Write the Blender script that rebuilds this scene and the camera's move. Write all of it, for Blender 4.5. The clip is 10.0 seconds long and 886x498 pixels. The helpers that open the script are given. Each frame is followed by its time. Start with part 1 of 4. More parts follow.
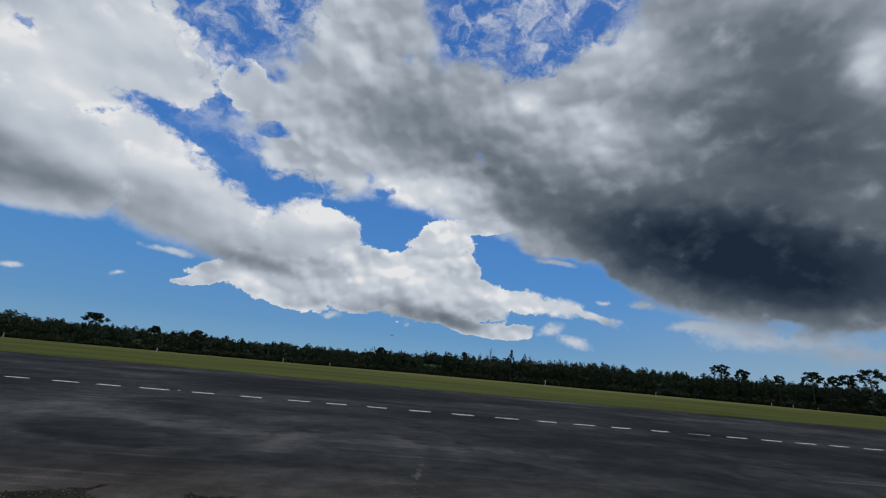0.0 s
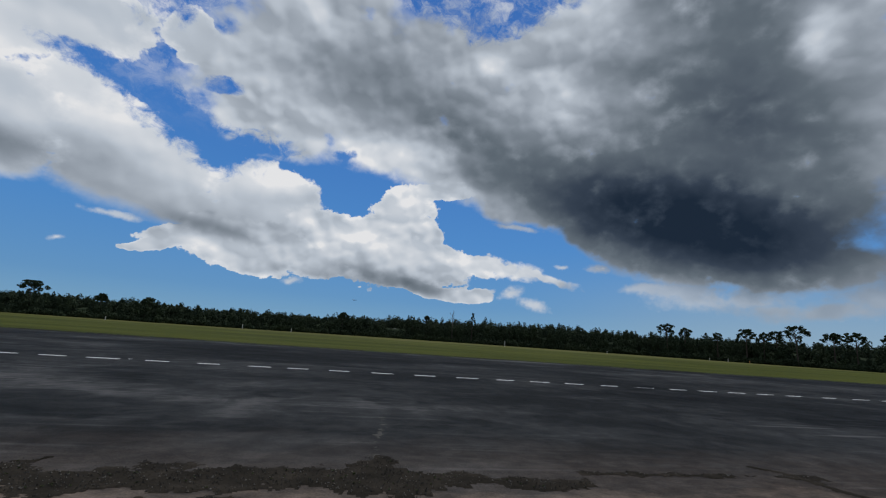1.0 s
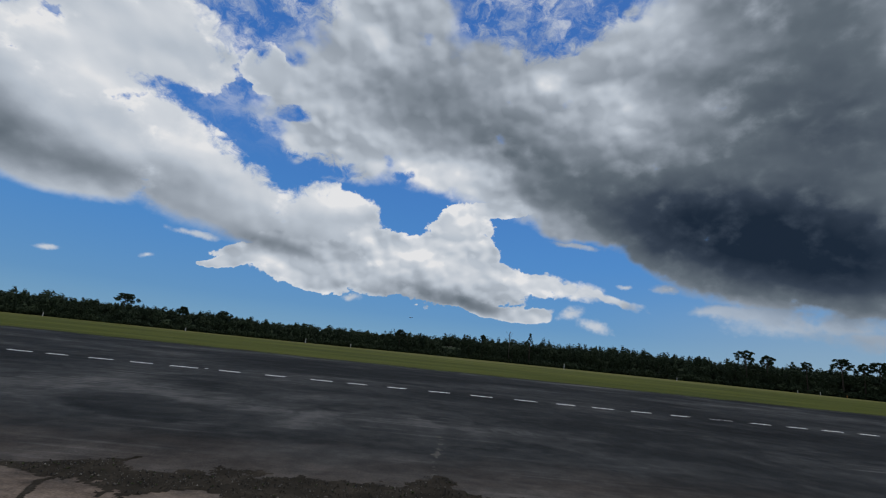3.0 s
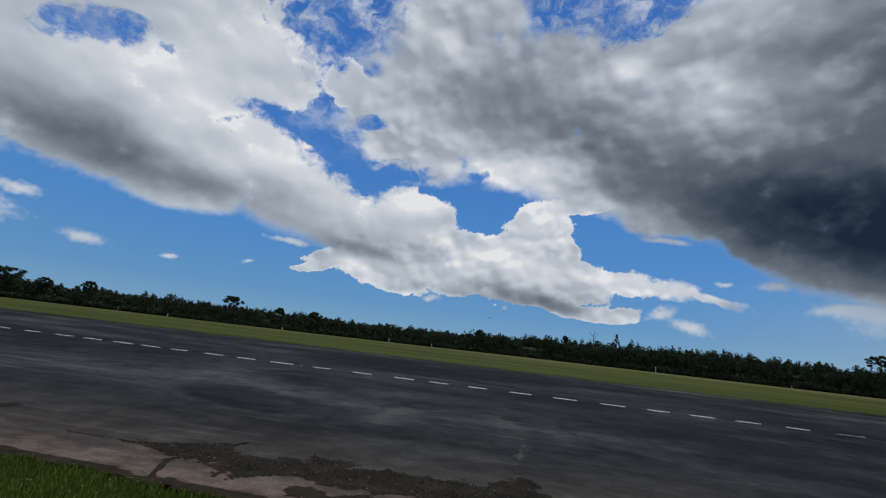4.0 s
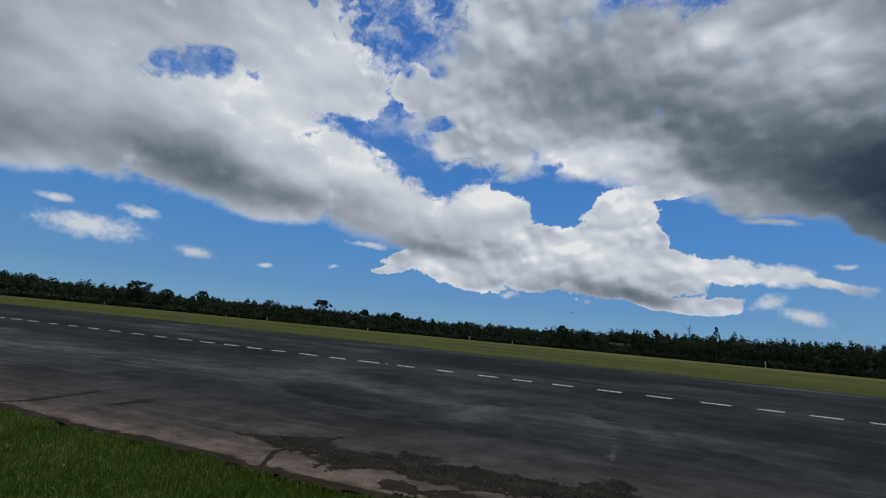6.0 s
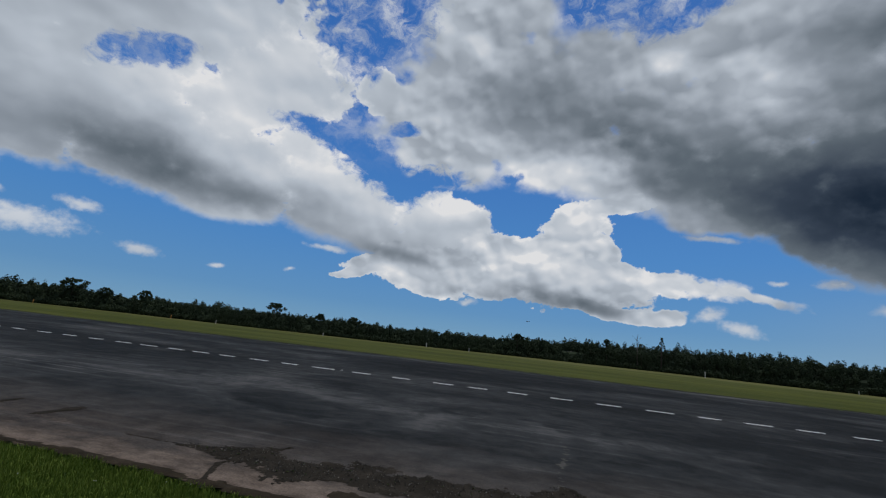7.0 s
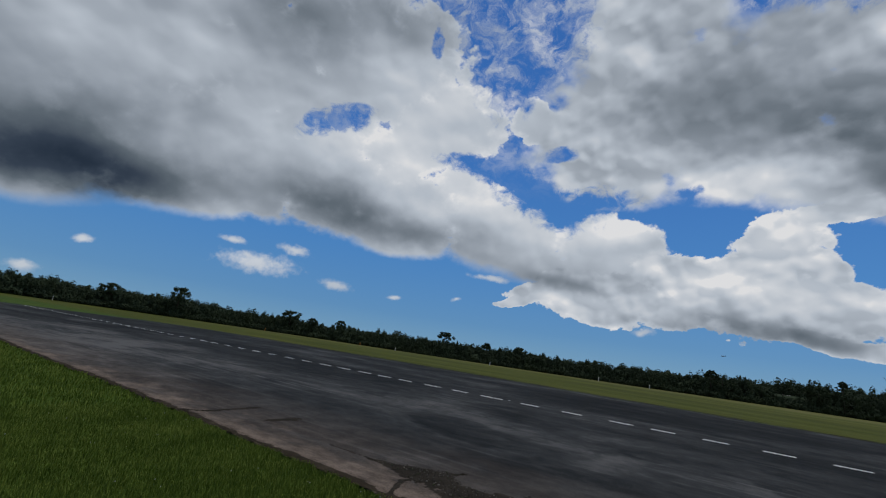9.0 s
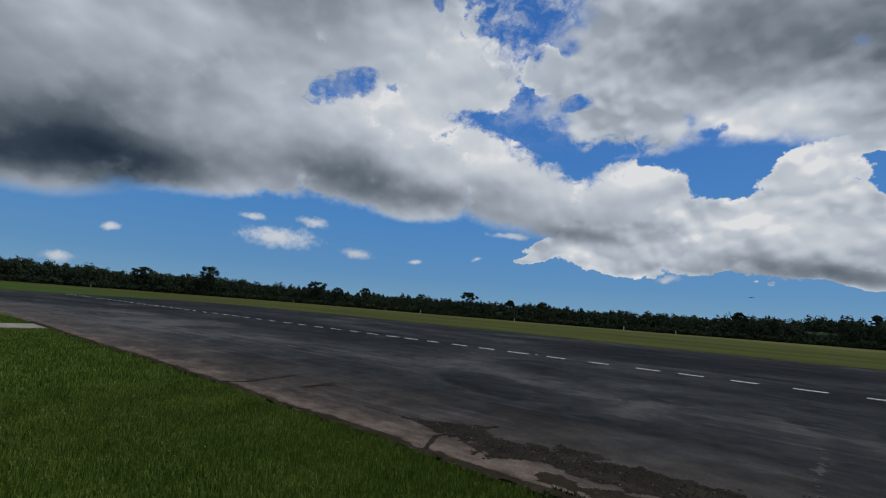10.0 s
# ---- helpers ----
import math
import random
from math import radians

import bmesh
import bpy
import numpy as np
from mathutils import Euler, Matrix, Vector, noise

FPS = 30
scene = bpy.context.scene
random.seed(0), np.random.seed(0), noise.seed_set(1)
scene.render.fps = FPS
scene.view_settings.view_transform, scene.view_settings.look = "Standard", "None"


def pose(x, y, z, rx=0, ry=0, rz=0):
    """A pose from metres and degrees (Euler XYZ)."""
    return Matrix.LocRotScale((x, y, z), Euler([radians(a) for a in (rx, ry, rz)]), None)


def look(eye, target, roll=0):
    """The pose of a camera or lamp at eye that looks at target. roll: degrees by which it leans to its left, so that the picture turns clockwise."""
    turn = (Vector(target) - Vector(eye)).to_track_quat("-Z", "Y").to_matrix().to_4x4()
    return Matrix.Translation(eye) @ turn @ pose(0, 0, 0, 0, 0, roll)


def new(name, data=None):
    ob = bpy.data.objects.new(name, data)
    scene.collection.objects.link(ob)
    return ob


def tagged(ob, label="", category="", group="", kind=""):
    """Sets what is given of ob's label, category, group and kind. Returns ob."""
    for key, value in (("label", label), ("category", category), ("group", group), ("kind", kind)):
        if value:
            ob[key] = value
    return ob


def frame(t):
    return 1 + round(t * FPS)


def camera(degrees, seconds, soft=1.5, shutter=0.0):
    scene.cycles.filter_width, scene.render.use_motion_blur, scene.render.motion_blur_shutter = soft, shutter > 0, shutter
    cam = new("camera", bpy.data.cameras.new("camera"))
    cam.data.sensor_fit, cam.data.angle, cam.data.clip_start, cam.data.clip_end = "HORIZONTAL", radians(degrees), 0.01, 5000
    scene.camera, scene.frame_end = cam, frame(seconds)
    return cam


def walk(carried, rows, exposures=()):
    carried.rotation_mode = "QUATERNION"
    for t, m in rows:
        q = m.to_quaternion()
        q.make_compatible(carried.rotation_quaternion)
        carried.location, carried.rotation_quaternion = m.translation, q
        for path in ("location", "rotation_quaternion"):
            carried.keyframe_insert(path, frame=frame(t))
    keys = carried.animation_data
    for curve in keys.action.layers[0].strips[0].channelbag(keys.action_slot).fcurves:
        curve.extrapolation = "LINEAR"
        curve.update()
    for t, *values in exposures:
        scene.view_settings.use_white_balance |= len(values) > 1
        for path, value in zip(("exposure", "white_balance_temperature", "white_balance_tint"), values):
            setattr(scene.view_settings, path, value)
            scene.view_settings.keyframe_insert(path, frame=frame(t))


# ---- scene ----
cam = camera(91.1, 10.0, soft=1.2)
EYE = 1.65
ROWS = [
    (0.0, -0.001, -0.000, -0.001, -5.96, 15.78, -5.03),
    (0.1, 0.003, 0.005, 0.005, -6.21, 14.30, -4.63),
    (0.2, 0.007, 0.006, 0.002, -6.57, 12.94, -4.48),
    (0.3, 0.000, 0.006, -0.001, -6.99, 11.83, -4.40),
    (0.5, 0.021, -0.002, -0.001, -8.00, 11.75, -4.30),
    (1.0, 0.037, 0.020, -0.003, -10.75, 11.55, -3.97),
    (1.5, 0.017, 0.001, 0.003, -13.59, 11.20, -4.19),
    (2.0, -0.005, 0.001, 0.002, -8.40, 12.42, -4.93),
    (2.1, -0.000, 0.004, 0.002, -5.78, 12.82, -5.36),
    (2.2, -0.013, 0.003, 0.001, -4.82, 13.47, -5.50),
    (3.3, 0.004, 0.005, -0.007, -2.26, 13.23, -5.95),
    (3.5, 0.010, 0.006, -0.010, 0.05, 13.03, -6.12),
    (4.0, 0.001, 0.007, -0.012, 6.74, 12.31, -6.41),
    (4.5, 0.015, -0.012, -0.012, 14.37, 11.53, -6.41),
    (5.0, 0.008, 0.001, -0.020, 20.85, 11.37, -6.51),
    (5.5, 0.010, -0.027, -0.014, 24.15, 11.91, -6.88),
    (5.8, 0.002, -0.002, 0.000, 21.80, 12.61, -6.25),
    (6.0, 0.004, -0.011, -0.008, 17.13, 10.96, -5.25),
    (6.1, -0.008, 0.003, 0.001, 15.24, 8.83, -4.93),
    (6.2, -0.003, 0.018, -0.011, 13.44, 6.42, -4.77),
    (6.5, 0.000, 0.010, -0.005, 10.24, 4.42, -4.87),
    (6.9, -0.005, 0.010, 0.010, 10.86, 10.78, -5.87),
    (7.3, -0.011, 0.012, 0.022, 16.46, 13.98, -6.47),
    (7.4, -0.013, -0.003, -0.001, 18.83, 12.65, -6.57),
    (7.5, -0.001, 0.005, 0.018, 21.39, 12.05, -6.73),
    (7.7, -0.015, -0.001, 0.002, 25.43, 11.48, -7.04),
    (8.0, -0.011, -0.005, 0.012, 27.09, 12.15, -7.31),
    (8.5, -0.008, -0.003, 0.006, 30.47, 13.09, -7.98),
    (9.0, 0.007, -0.018, 0.006, 32.87, 13.52, -7.99),
    (9.5, -0.013, -0.011, 0.006, 34.80, 13.00, -7.40),
    (9.7, -0.008, -0.003, 0.000, 34.72, 11.57, -6.78),
    (9.8, -0.007, -0.001, 0.002, 34.78, 10.38, -6.20),
    (9.9, -0.013, -0.002, 0.002, 34.66, 9.22, -5.27),
    (10.0, -0.004, 0.006, 0.011, 36.06, 8.16, -4.34),
]
walk(cam, [(t, pose(x, y, EYE + z, 90 + pitch, roll, yaw)) for t, x, y, z, yaw, pitch, roll in ROWS],
     exposures=[(0.0, 0.0), (5.0, 0.0), (8.0, -0.1), (10.0, -0.1)])

# ---- sky: blue air with banks of cumulus; azimuth to the right of +y and height above the horizon, in degrees ----
# centre azimuth, centre height, half width, half height, tilt (and, for shading, how much lighter or darker)
# clouds begin
BANK_WEST = [
    (-77.8, 18.8, 15.3, 9.0, 19.5),
    (-61.3, 21.2, 17.5, 9.2, 6.8),
    (-45.9, 17.6, 15.8, 5.8, -2.2),
    (-27.7, 16.2, 9.9, 5.5, -8.3),
    (-13.1, 14.8, 7.5, 4.9, -10.1),
    (-54.0, 32.5, 20.6, 9.4, 15.9),
    (-36.8, 29.0, 9.8, 5.5, 6.6),
    (-30.6, 20.3, 6.6, 3.3, -20.9),
    (-75.8, 28.7, 22.3, 9.8, 30.7),
    (-20.6, 12.1, 9.3, 2.6, -6.8),
    (-66.9, 14.0, 14.6, 3.2, 6.4),
    (-80.8, 11.1, 7.6, 3.2, 5.5),
    (-40.1, 13.6, 7.8, 2.3, 3.4),
    (-24.2, 30.6, 3.7, 2.8, 22.5),
    (-43.1, 23.9, 6.1, 3.9, 13.1),
]
CUMULUS = [
    (4.5, 15.7, 4.7, 4.1, -2.3),
    (7.9, 13.2, 2.3, 1.9, 1.2),
    (-4.7, 12.0, 3.1, 2.8, 3.9),
    (0.8, 10.2, 7.8, 4.4, -4.3),
    (7.2, 9.7, 8.1, 2.9, -5.5),
    (16.8, 9.4, 7.3, 1.6, -6.4),
    (23.3, 8.6, 5.3, 0.6, -16.3),
    (-8.1, 8.6, 8.5, 2.2, -2.5),
    (-23.2, 8.4, 4.4, 0.7, 12.6),
    (-14.8, 7.7, 6.7, 1.9, -5.5),
    (6.7, 6.4, 9.6, 1.0, -5.2),
    (14.8, 5.8, 2.9, 1.1, 4.8),
    (9.3, 19.1, 4.8, 1.3, 6.6),
    (-14.0, 10.2, 8.0, 2.2, -5.0),
    (2.3, 12.8, 4.2, 2.8, 0.0),
    (-6.5, 12.6, 4.5, 2.4, -8.0),
    (-20.5, 9.2, 5.5, 1.3, 4.0),
]
PUFFS = [
    (19.3, 6.3, 1.8, 0.9, 17.7),
    (22.1, 4.9, 2.2, 0.9, -14.6),
    (-9.1, 5.7, 1.4, 0.6, 6.0),
    (-57.6, 7.5, 5.0, 1.4, 1.8),
    (-53.6, 9.9, 2.3, 0.7, -7.0),
    (-47.9, 6.5, 2.1, 0.7, -5.1),
    (-60.8, 9.7, 1.7, 0.5, -2.5),
    (-40.2, 6.2, 0.9, 0.3, 4.2),
    (-27.9, 10.4, 2.9, 0.5, -1.3),
    (25.6, 9.9, 1.0, 0.3, 0.4),
    (19.5, 14.8, 3.3, 0.4, -6.9),
    (-74.5, 6.2, 0.9, 0.5, 8.5),
    (-78.1, 2.5, 1.5, 0.7, 5.1),
    (-40.4, 6.1, 0.9, 0.3, 8.7),
    (30.2, 9.8, 1.7, 0.6, 1.5),
    (-40.2, 6.1, 0.8, 0.3, 13.0),
    (-32.1, 7.1, 0.7, 0.3, 11.1),
]
BANK_EAST = [
    (-9.9, 31.3, 16.3, 8.0, 10.9),
    (-14.1, 24.5, 8.0, 3.9, -7.7),
    (1.6, 25.9, 13.4, 5.2, -4.5),
    (13.0, 24.1, 11.9, 5.6, -9.2),
    (31.6, 29.0, 22.5, 13.1, -9.7),
    (42.5, 16.9, 14.7, 8.4, -13.0),
    (29.1, 16.5, 7.9, 3.1, -20.7),
    (48.8, 28.4, 16.8, 14.4, -67.6),
    (-9.3, 40.5, 10.6, 6.6, 9.3),
    (39.9, 11.3, 9.8, 3.6, -11.0),
    (48.5, 9.6, 8.9, 2.7, -1.5),
    (12.4, 34.5, 12.6, 5.3, -0.3),
    (43.7, 37.7, 14.1, 6.7, -19.7),
    (6.4, 30.2, 4.3, 2.6, -13.5),
    (21.6, 17.2, 7.9, 2.3, -9.7),
    (31.5, 13.1, 6.8, 2.5, -24.9),
    (24.5, 21.5, 10.0, 4.5, -18.0),
    (16.0, 28.5, 9.0, 4.0, -8.0),
    (36.0, 21.0, 9.0, 6.0, -15.0),
]
BANK_LOW = [
    (35.6, 7.4, 3.9, 1.1, 1.9),
    (45.2, 6.4, 10.1, 1.7, 1.5),
    (58.0, 8.8, 5.4, 4.8, 5.0),
    (56.2, 6.5, 5.2, 1.8, 0.3),
    (59.9, 5.4, 4.6, 3.0, 4.7),
    (39.5, 7.2, 7.5, 1.5, -2.0),
    (50.5, 5.2, 9.0, 1.3, 1.0),
]
GAPS = [
    (-24.4, 38.9, 5.4, 3.1, 20.1),
    (9.2, 41.4, 5.4, 2.0, -10.8),
    (16.7, 39.9, 4.5, 1.7, 10.0),
    (24.6, 43.0, 3.6, 1.9, 6.2),
    (-28.1, 34.5, 3.1, 2.7, 14.4),
    (-33.5, 25.2, 2.0, 0.5, 11.9),
    (-51.8, 27.1, 3.6, 1.1, 21.4),
    (-20.4, 27.0, 1.5, 0.6, 0.7),
    (-23.9, 39.6, 4.3, 2.8, 7.1),
    (-28.8, 36.1, 3.7, 2.5, -14.5),
    (-4.4, 21.4, 1.3, 0.7, 30.4),
    (-40.2, 38.4, 1.5, 0.6, -75.8),
    (-32.9, 24.8, 3.2, 0.9, -2.3),
    (-27.9, 24.0, 4.8, 0.9, -4.2),
    (-22.6, 21.4, 5.3, 2.0, -24.4),
    (-14.9, 21.1, 3.6, 1.4, -2.5),
]
SHADE = [
    (41.6, 13.4, 15.6, 6.0, -9.4, -0.66),
    (20.7, 20.4, 12.5, 4.6, -23.9, -0.25),
    (4.7, 7.2, 8.6, 1.0, -5.2, -0.13),
    (-0.5, 9.4, 2.8, 1.6, -16.3, -0.1),
    (48.2, 21.3, 12.2, 10.4, -22.9, -0.34),
    (31.2, 20.2, 11.7, 6.3, -20.2, -0.36),
    (42.1, 38.7, 13.5, 4.2, -17.1, -0.3),
    (38.1, 29.9, 16.0, 7.2, -12.4, -0.2),
    (11.2, 27.6, 12.2, 3.9, 1.6, -0.2),
    (-5.1, 31.8, 11.5, 5.1, 8.4, -0.15),
    (21.4, 35.2, 10.4, 5.1, -5.4, -0.05),
    (-20.4, 10.7, 6.0, 1.1, -0.4, -0.12),
    (2.2, 6.2, 10.3, 0.9, -2.5, -0.18),
    (-37.7, 14.6, 7.5, 1.6, -0.1, -0.22),
    (46.0, 31.0, 12.0, 9.0, 0.0, -0.13),
]
SHADE_WEST = [
    (-75.2, 13.0, 11.9, 3.1, 8.4, -0.56),
    (-49.5, 16.5, 10.2, 3.7, -2.5, -0.38),
    (-57.0, 37.3, 15.0, 4.7, 6.7, -0.3),
    (-79.9, 15.2, 11.7, 4.7, 26.6, -0.28),
    (-17.7, 11.2, 8.4, 1.4, -3.1, -0.08),
    (0.4, 30.8, 9.7, 5.8, -3.9, -0.12),
    (9.6, 23.0, 6.6, 3.7, -12.4, -0.2),
    (-71.2, 23.1, 16.7, 5.2, 24.3, -0.08),
    (7.0, 6.4, 8.0, 1.0, -8.0, -0.12),
]
GLOW_WEST = [
    (-43.1, 23.3, 11.7, 3.9, -0.2, 0.15),
    (-29.6, 19.0, 8.6, 3.3, -12.5, 0.12),
    (-12.5, 16.9, 6.7, 2.8, -6.5, 0.09),
    (-45.5, 11.7, 11.0, 1.0, 0.4, 0.1),
    (-66.1, 10.9, 14.6, 0.9, 6.7, 0.14),
    (-38.9, 31.1, 9.1, 4.0, 0.7, 0.08),
]
GLOW = [
    (5.1, 23.6, 7.6, 2.9, 4.4, 0.2),
    (25.2, 30.0, 5.2, 2.0, -13.7, 0.2),
    (15.3, 34.8, 2.9, 1.3, -2.0, 0.25),
    (53.6, 31.6, 2.5, 1.8, -85.0, 0.32),
    (48.8, 18.7, 3.5, 2.2, -11.4, 0.1),
    (-48.4, 25.8, 8.5, 2.1, 8.4, 0.12),
    (35.3, 7.6, 5.0, 1.3, 1.8, 0.1),
    (44.7, 6.0, 8.4, 0.9, 1.7, 0.12),
    (-30.0, 21.9, 6.3, 2.9, -12.1, 0.12),
    (-12.9, 17.9, 6.5, 2.1, 10.5, 0.14),
    (3.6, 16.4, 4.2, 2.8, 0.1, 0.1),
    (8.4, 13.2, 2.6, 1.4, 1.2, 0.06),
    (-11.3, 17.9, 4.6, 2.6, 4.5, 0.1),
    (-1.1, 12.3, 5.7, 1.9, 3.5, 0.1),
    (15.7, 10.2, 7.3, 0.9, -6.6, 0.1),
    (0.5, 11.3, 9.5, 3.2, -4.0, 0.13),
    (17.0, 9.2, 8.0, 1.4, -7.0, 0.12),
    (13.0, 5.6, 5.0, 1.2, 0.0, 0.16),
    (-14.0, 8.4, 7.0, 1.2, -4.0, 0.14),
]
# clouds end


class Tree:
    """Short hand for building a node tree."""

    def __init__(self, tree):
        self.t = tree

    def node(self, kind, **sets):
        n = self.t.nodes.new(kind)
        for k, v in sets.items():
            if k == "operation":
                n.operation = v
            elif k == "blend_type":
                n.blend_type = v
            elif k == "data_type":
                n.data_type = v
            elif k == "vector_type":
                n.vector_type = v
            elif k == "feature":
                n.feature = v
            elif k == "interpolation_type":
                n.interpolation_type = v
        return n

    def put(self, sock, v):
        if isinstance(v, bpy.types.NodeSocket):
            self.t.links.new(v, sock)
        else:
            sock.default_value = v

    def math(self, op, a, b=0.0, c=0.0, clamp=False):
        n = self.node("ShaderNodeMath", operation=op)
        n.use_clamp = clamp
        self.put(n.inputs[0], a)
        self.put(n.inputs[1], b)
        self.put(n.inputs[2], c)
        return n.outputs[0]

    def vec(self, op, a, b=(0, 0, 0), scale=None):
        n = self.node("ShaderNodeVectorMath", operation=op)
        self.put(n.inputs[0], a)
        self.put(n.inputs[1], b)
        if scale is not None:
            self.put(n.inputs["Scale"], scale)
        return n.outputs["Value"] if op in ("LENGTH", "DOT_PRODUCT") else n.outputs[0]

    def combine(self, x, y, z=0.0):
        n = self.node("ShaderNodeCombineXYZ")
        for i, v in enumerate((x, y, z)):
            self.put(n.inputs[i], v)
        return n.outputs[0]

    def split(self, v):
        n = self.node("ShaderNodeSeparateXYZ")
        self.put(n.inputs[0], v)
        return n.outputs

    def mapping(self, v, loc=(0, 0, 0), rot=(0, 0, 0), scale=(1, 1, 1), kind="POINT"):
        n = self.node("ShaderNodeMapping", vector_type=kind)
        self.put(n.inputs[0], v)
        self.put(n.inputs[1], loc)
        self.put(n.inputs[2], rot)
        self.put(n.inputs[3], scale)
        return n.outputs[0]

    def noise(self, v, scale, detail=4.0, rough=0.55, distort=0.0, colour=False):
        n = self.node("ShaderNodeTexNoise")
        self.put(n.inputs["Vector"], v)
        self.put(n.inputs["Scale"], scale)
        self.put(n.inputs["Detail"], detail)
        self.put(n.inputs["Roughness"], rough)
        self.put(n.inputs["Distortion"], distort)
        return n.outputs["Color" if colour else "Fac"]

    def voronoi(self, v, scale, feature="SMOOTH_F1", detail=0.0, rough=0.5, smooth=0.6, rand=1.0):
        n = self.node("ShaderNodeTexVoronoi", feature=feature)
        self.put(n.inputs["Vector"], v)
        self.put(n.inputs["Scale"], scale)
        if "Detail" in n.inputs:
            self.put(n.inputs["Detail"], detail)
            self.put(n.inputs["Roughness"], rough)
        if feature == "SMOOTH_F1":
            self.put(n.inputs["Smoothness"], smooth)
        self.put(n.inputs["Randomness"], rand)
        return n.outputs["Distance"]

    def ramp(self, v, lo, hi, a=0.0, b=1.0, smooth=True):
        n = self.node("ShaderNodeMapRange")
        n.interpolation_type = "SMOOTHSTEP" if smooth else "LINEAR"
        for i, x in enumerate((v, lo, hi, a, b)):
            self.put(n.inputs[i], x)
        return n.outputs[0]

    def mix(self, f, a, b, mode="MIX"):
        n = self.node("ShaderNodeMix", data_type="RGBA", blend_type=mode)
        self.put(n.inputs["Factor"], f)
        ins = [i for i in n.inputs if i.type == "RGBA"]
        for s, v in zip(ins, (a, b)):
            self.put(s, v if isinstance(v, bpy.types.NodeSocket) else (*v, 1.0)[:4])
        return [o for o in n.outputs if o.type == "RGBA"][0]

    def tones(self, v, stops):
        n = self.node("ShaderNodeValToRGB")
        e = n.color_ramp.elements
        while len(e) < len(stops):
            e.new(0.5)
        for el, (p, c) in zip(e, stops):
            el.position, el.color = p, (*c, 1.0)
        self.put(n.inputs[0], v)
        return n.outputs[0]


def after(T, p, value):
    """p itself, worked out only once value is known; this keeps the long sums in order and the sky's shader small."""
    return T.vec("ADD", p, T.vec("SCALE", (1e-6, 0, 0), scale=value))


def nearest(T, p, rows, soft):
    """How far p is from the nearest of the ellipses: 0 at a centre, 1 on a rim."""
    r = None
    for i, (az, el, w, h, tilt) in enumerate(rows):
        if i % 2 == 0 and i:
            p = after(T, p, r)
        q = T.vec("LENGTH", T.mapping(p, (az, el, 0), (0, 0, radians(tilt)), (w, h, 1), "TEXTURE"))
        r = q if r is None else T.math("SMOOTH_MIN", r, q, soft)
    return r


def shading(T, p, rows, start):
    """Adds a soft light or dark patch for each ellipse."""
    total = start
    for i, (az, el, w, h, tilt, much) in enumerate(rows):
        if i % 2 == 0 and i:
            p = after(T, p, total)
        q = T.mapping(p, (az, el, 0), (0, 0, radians(tilt)), (w * 0.95, h * 0.95, 1), "TEXTURE")
        total = T.math("MULTIPLY_ADD", T.math("POWER", 0.36, T.vec("DOT_PRODUCT", q, q)), much, total)
    return total


SUN_AZ, SUN_EL = 32.0, 64.0


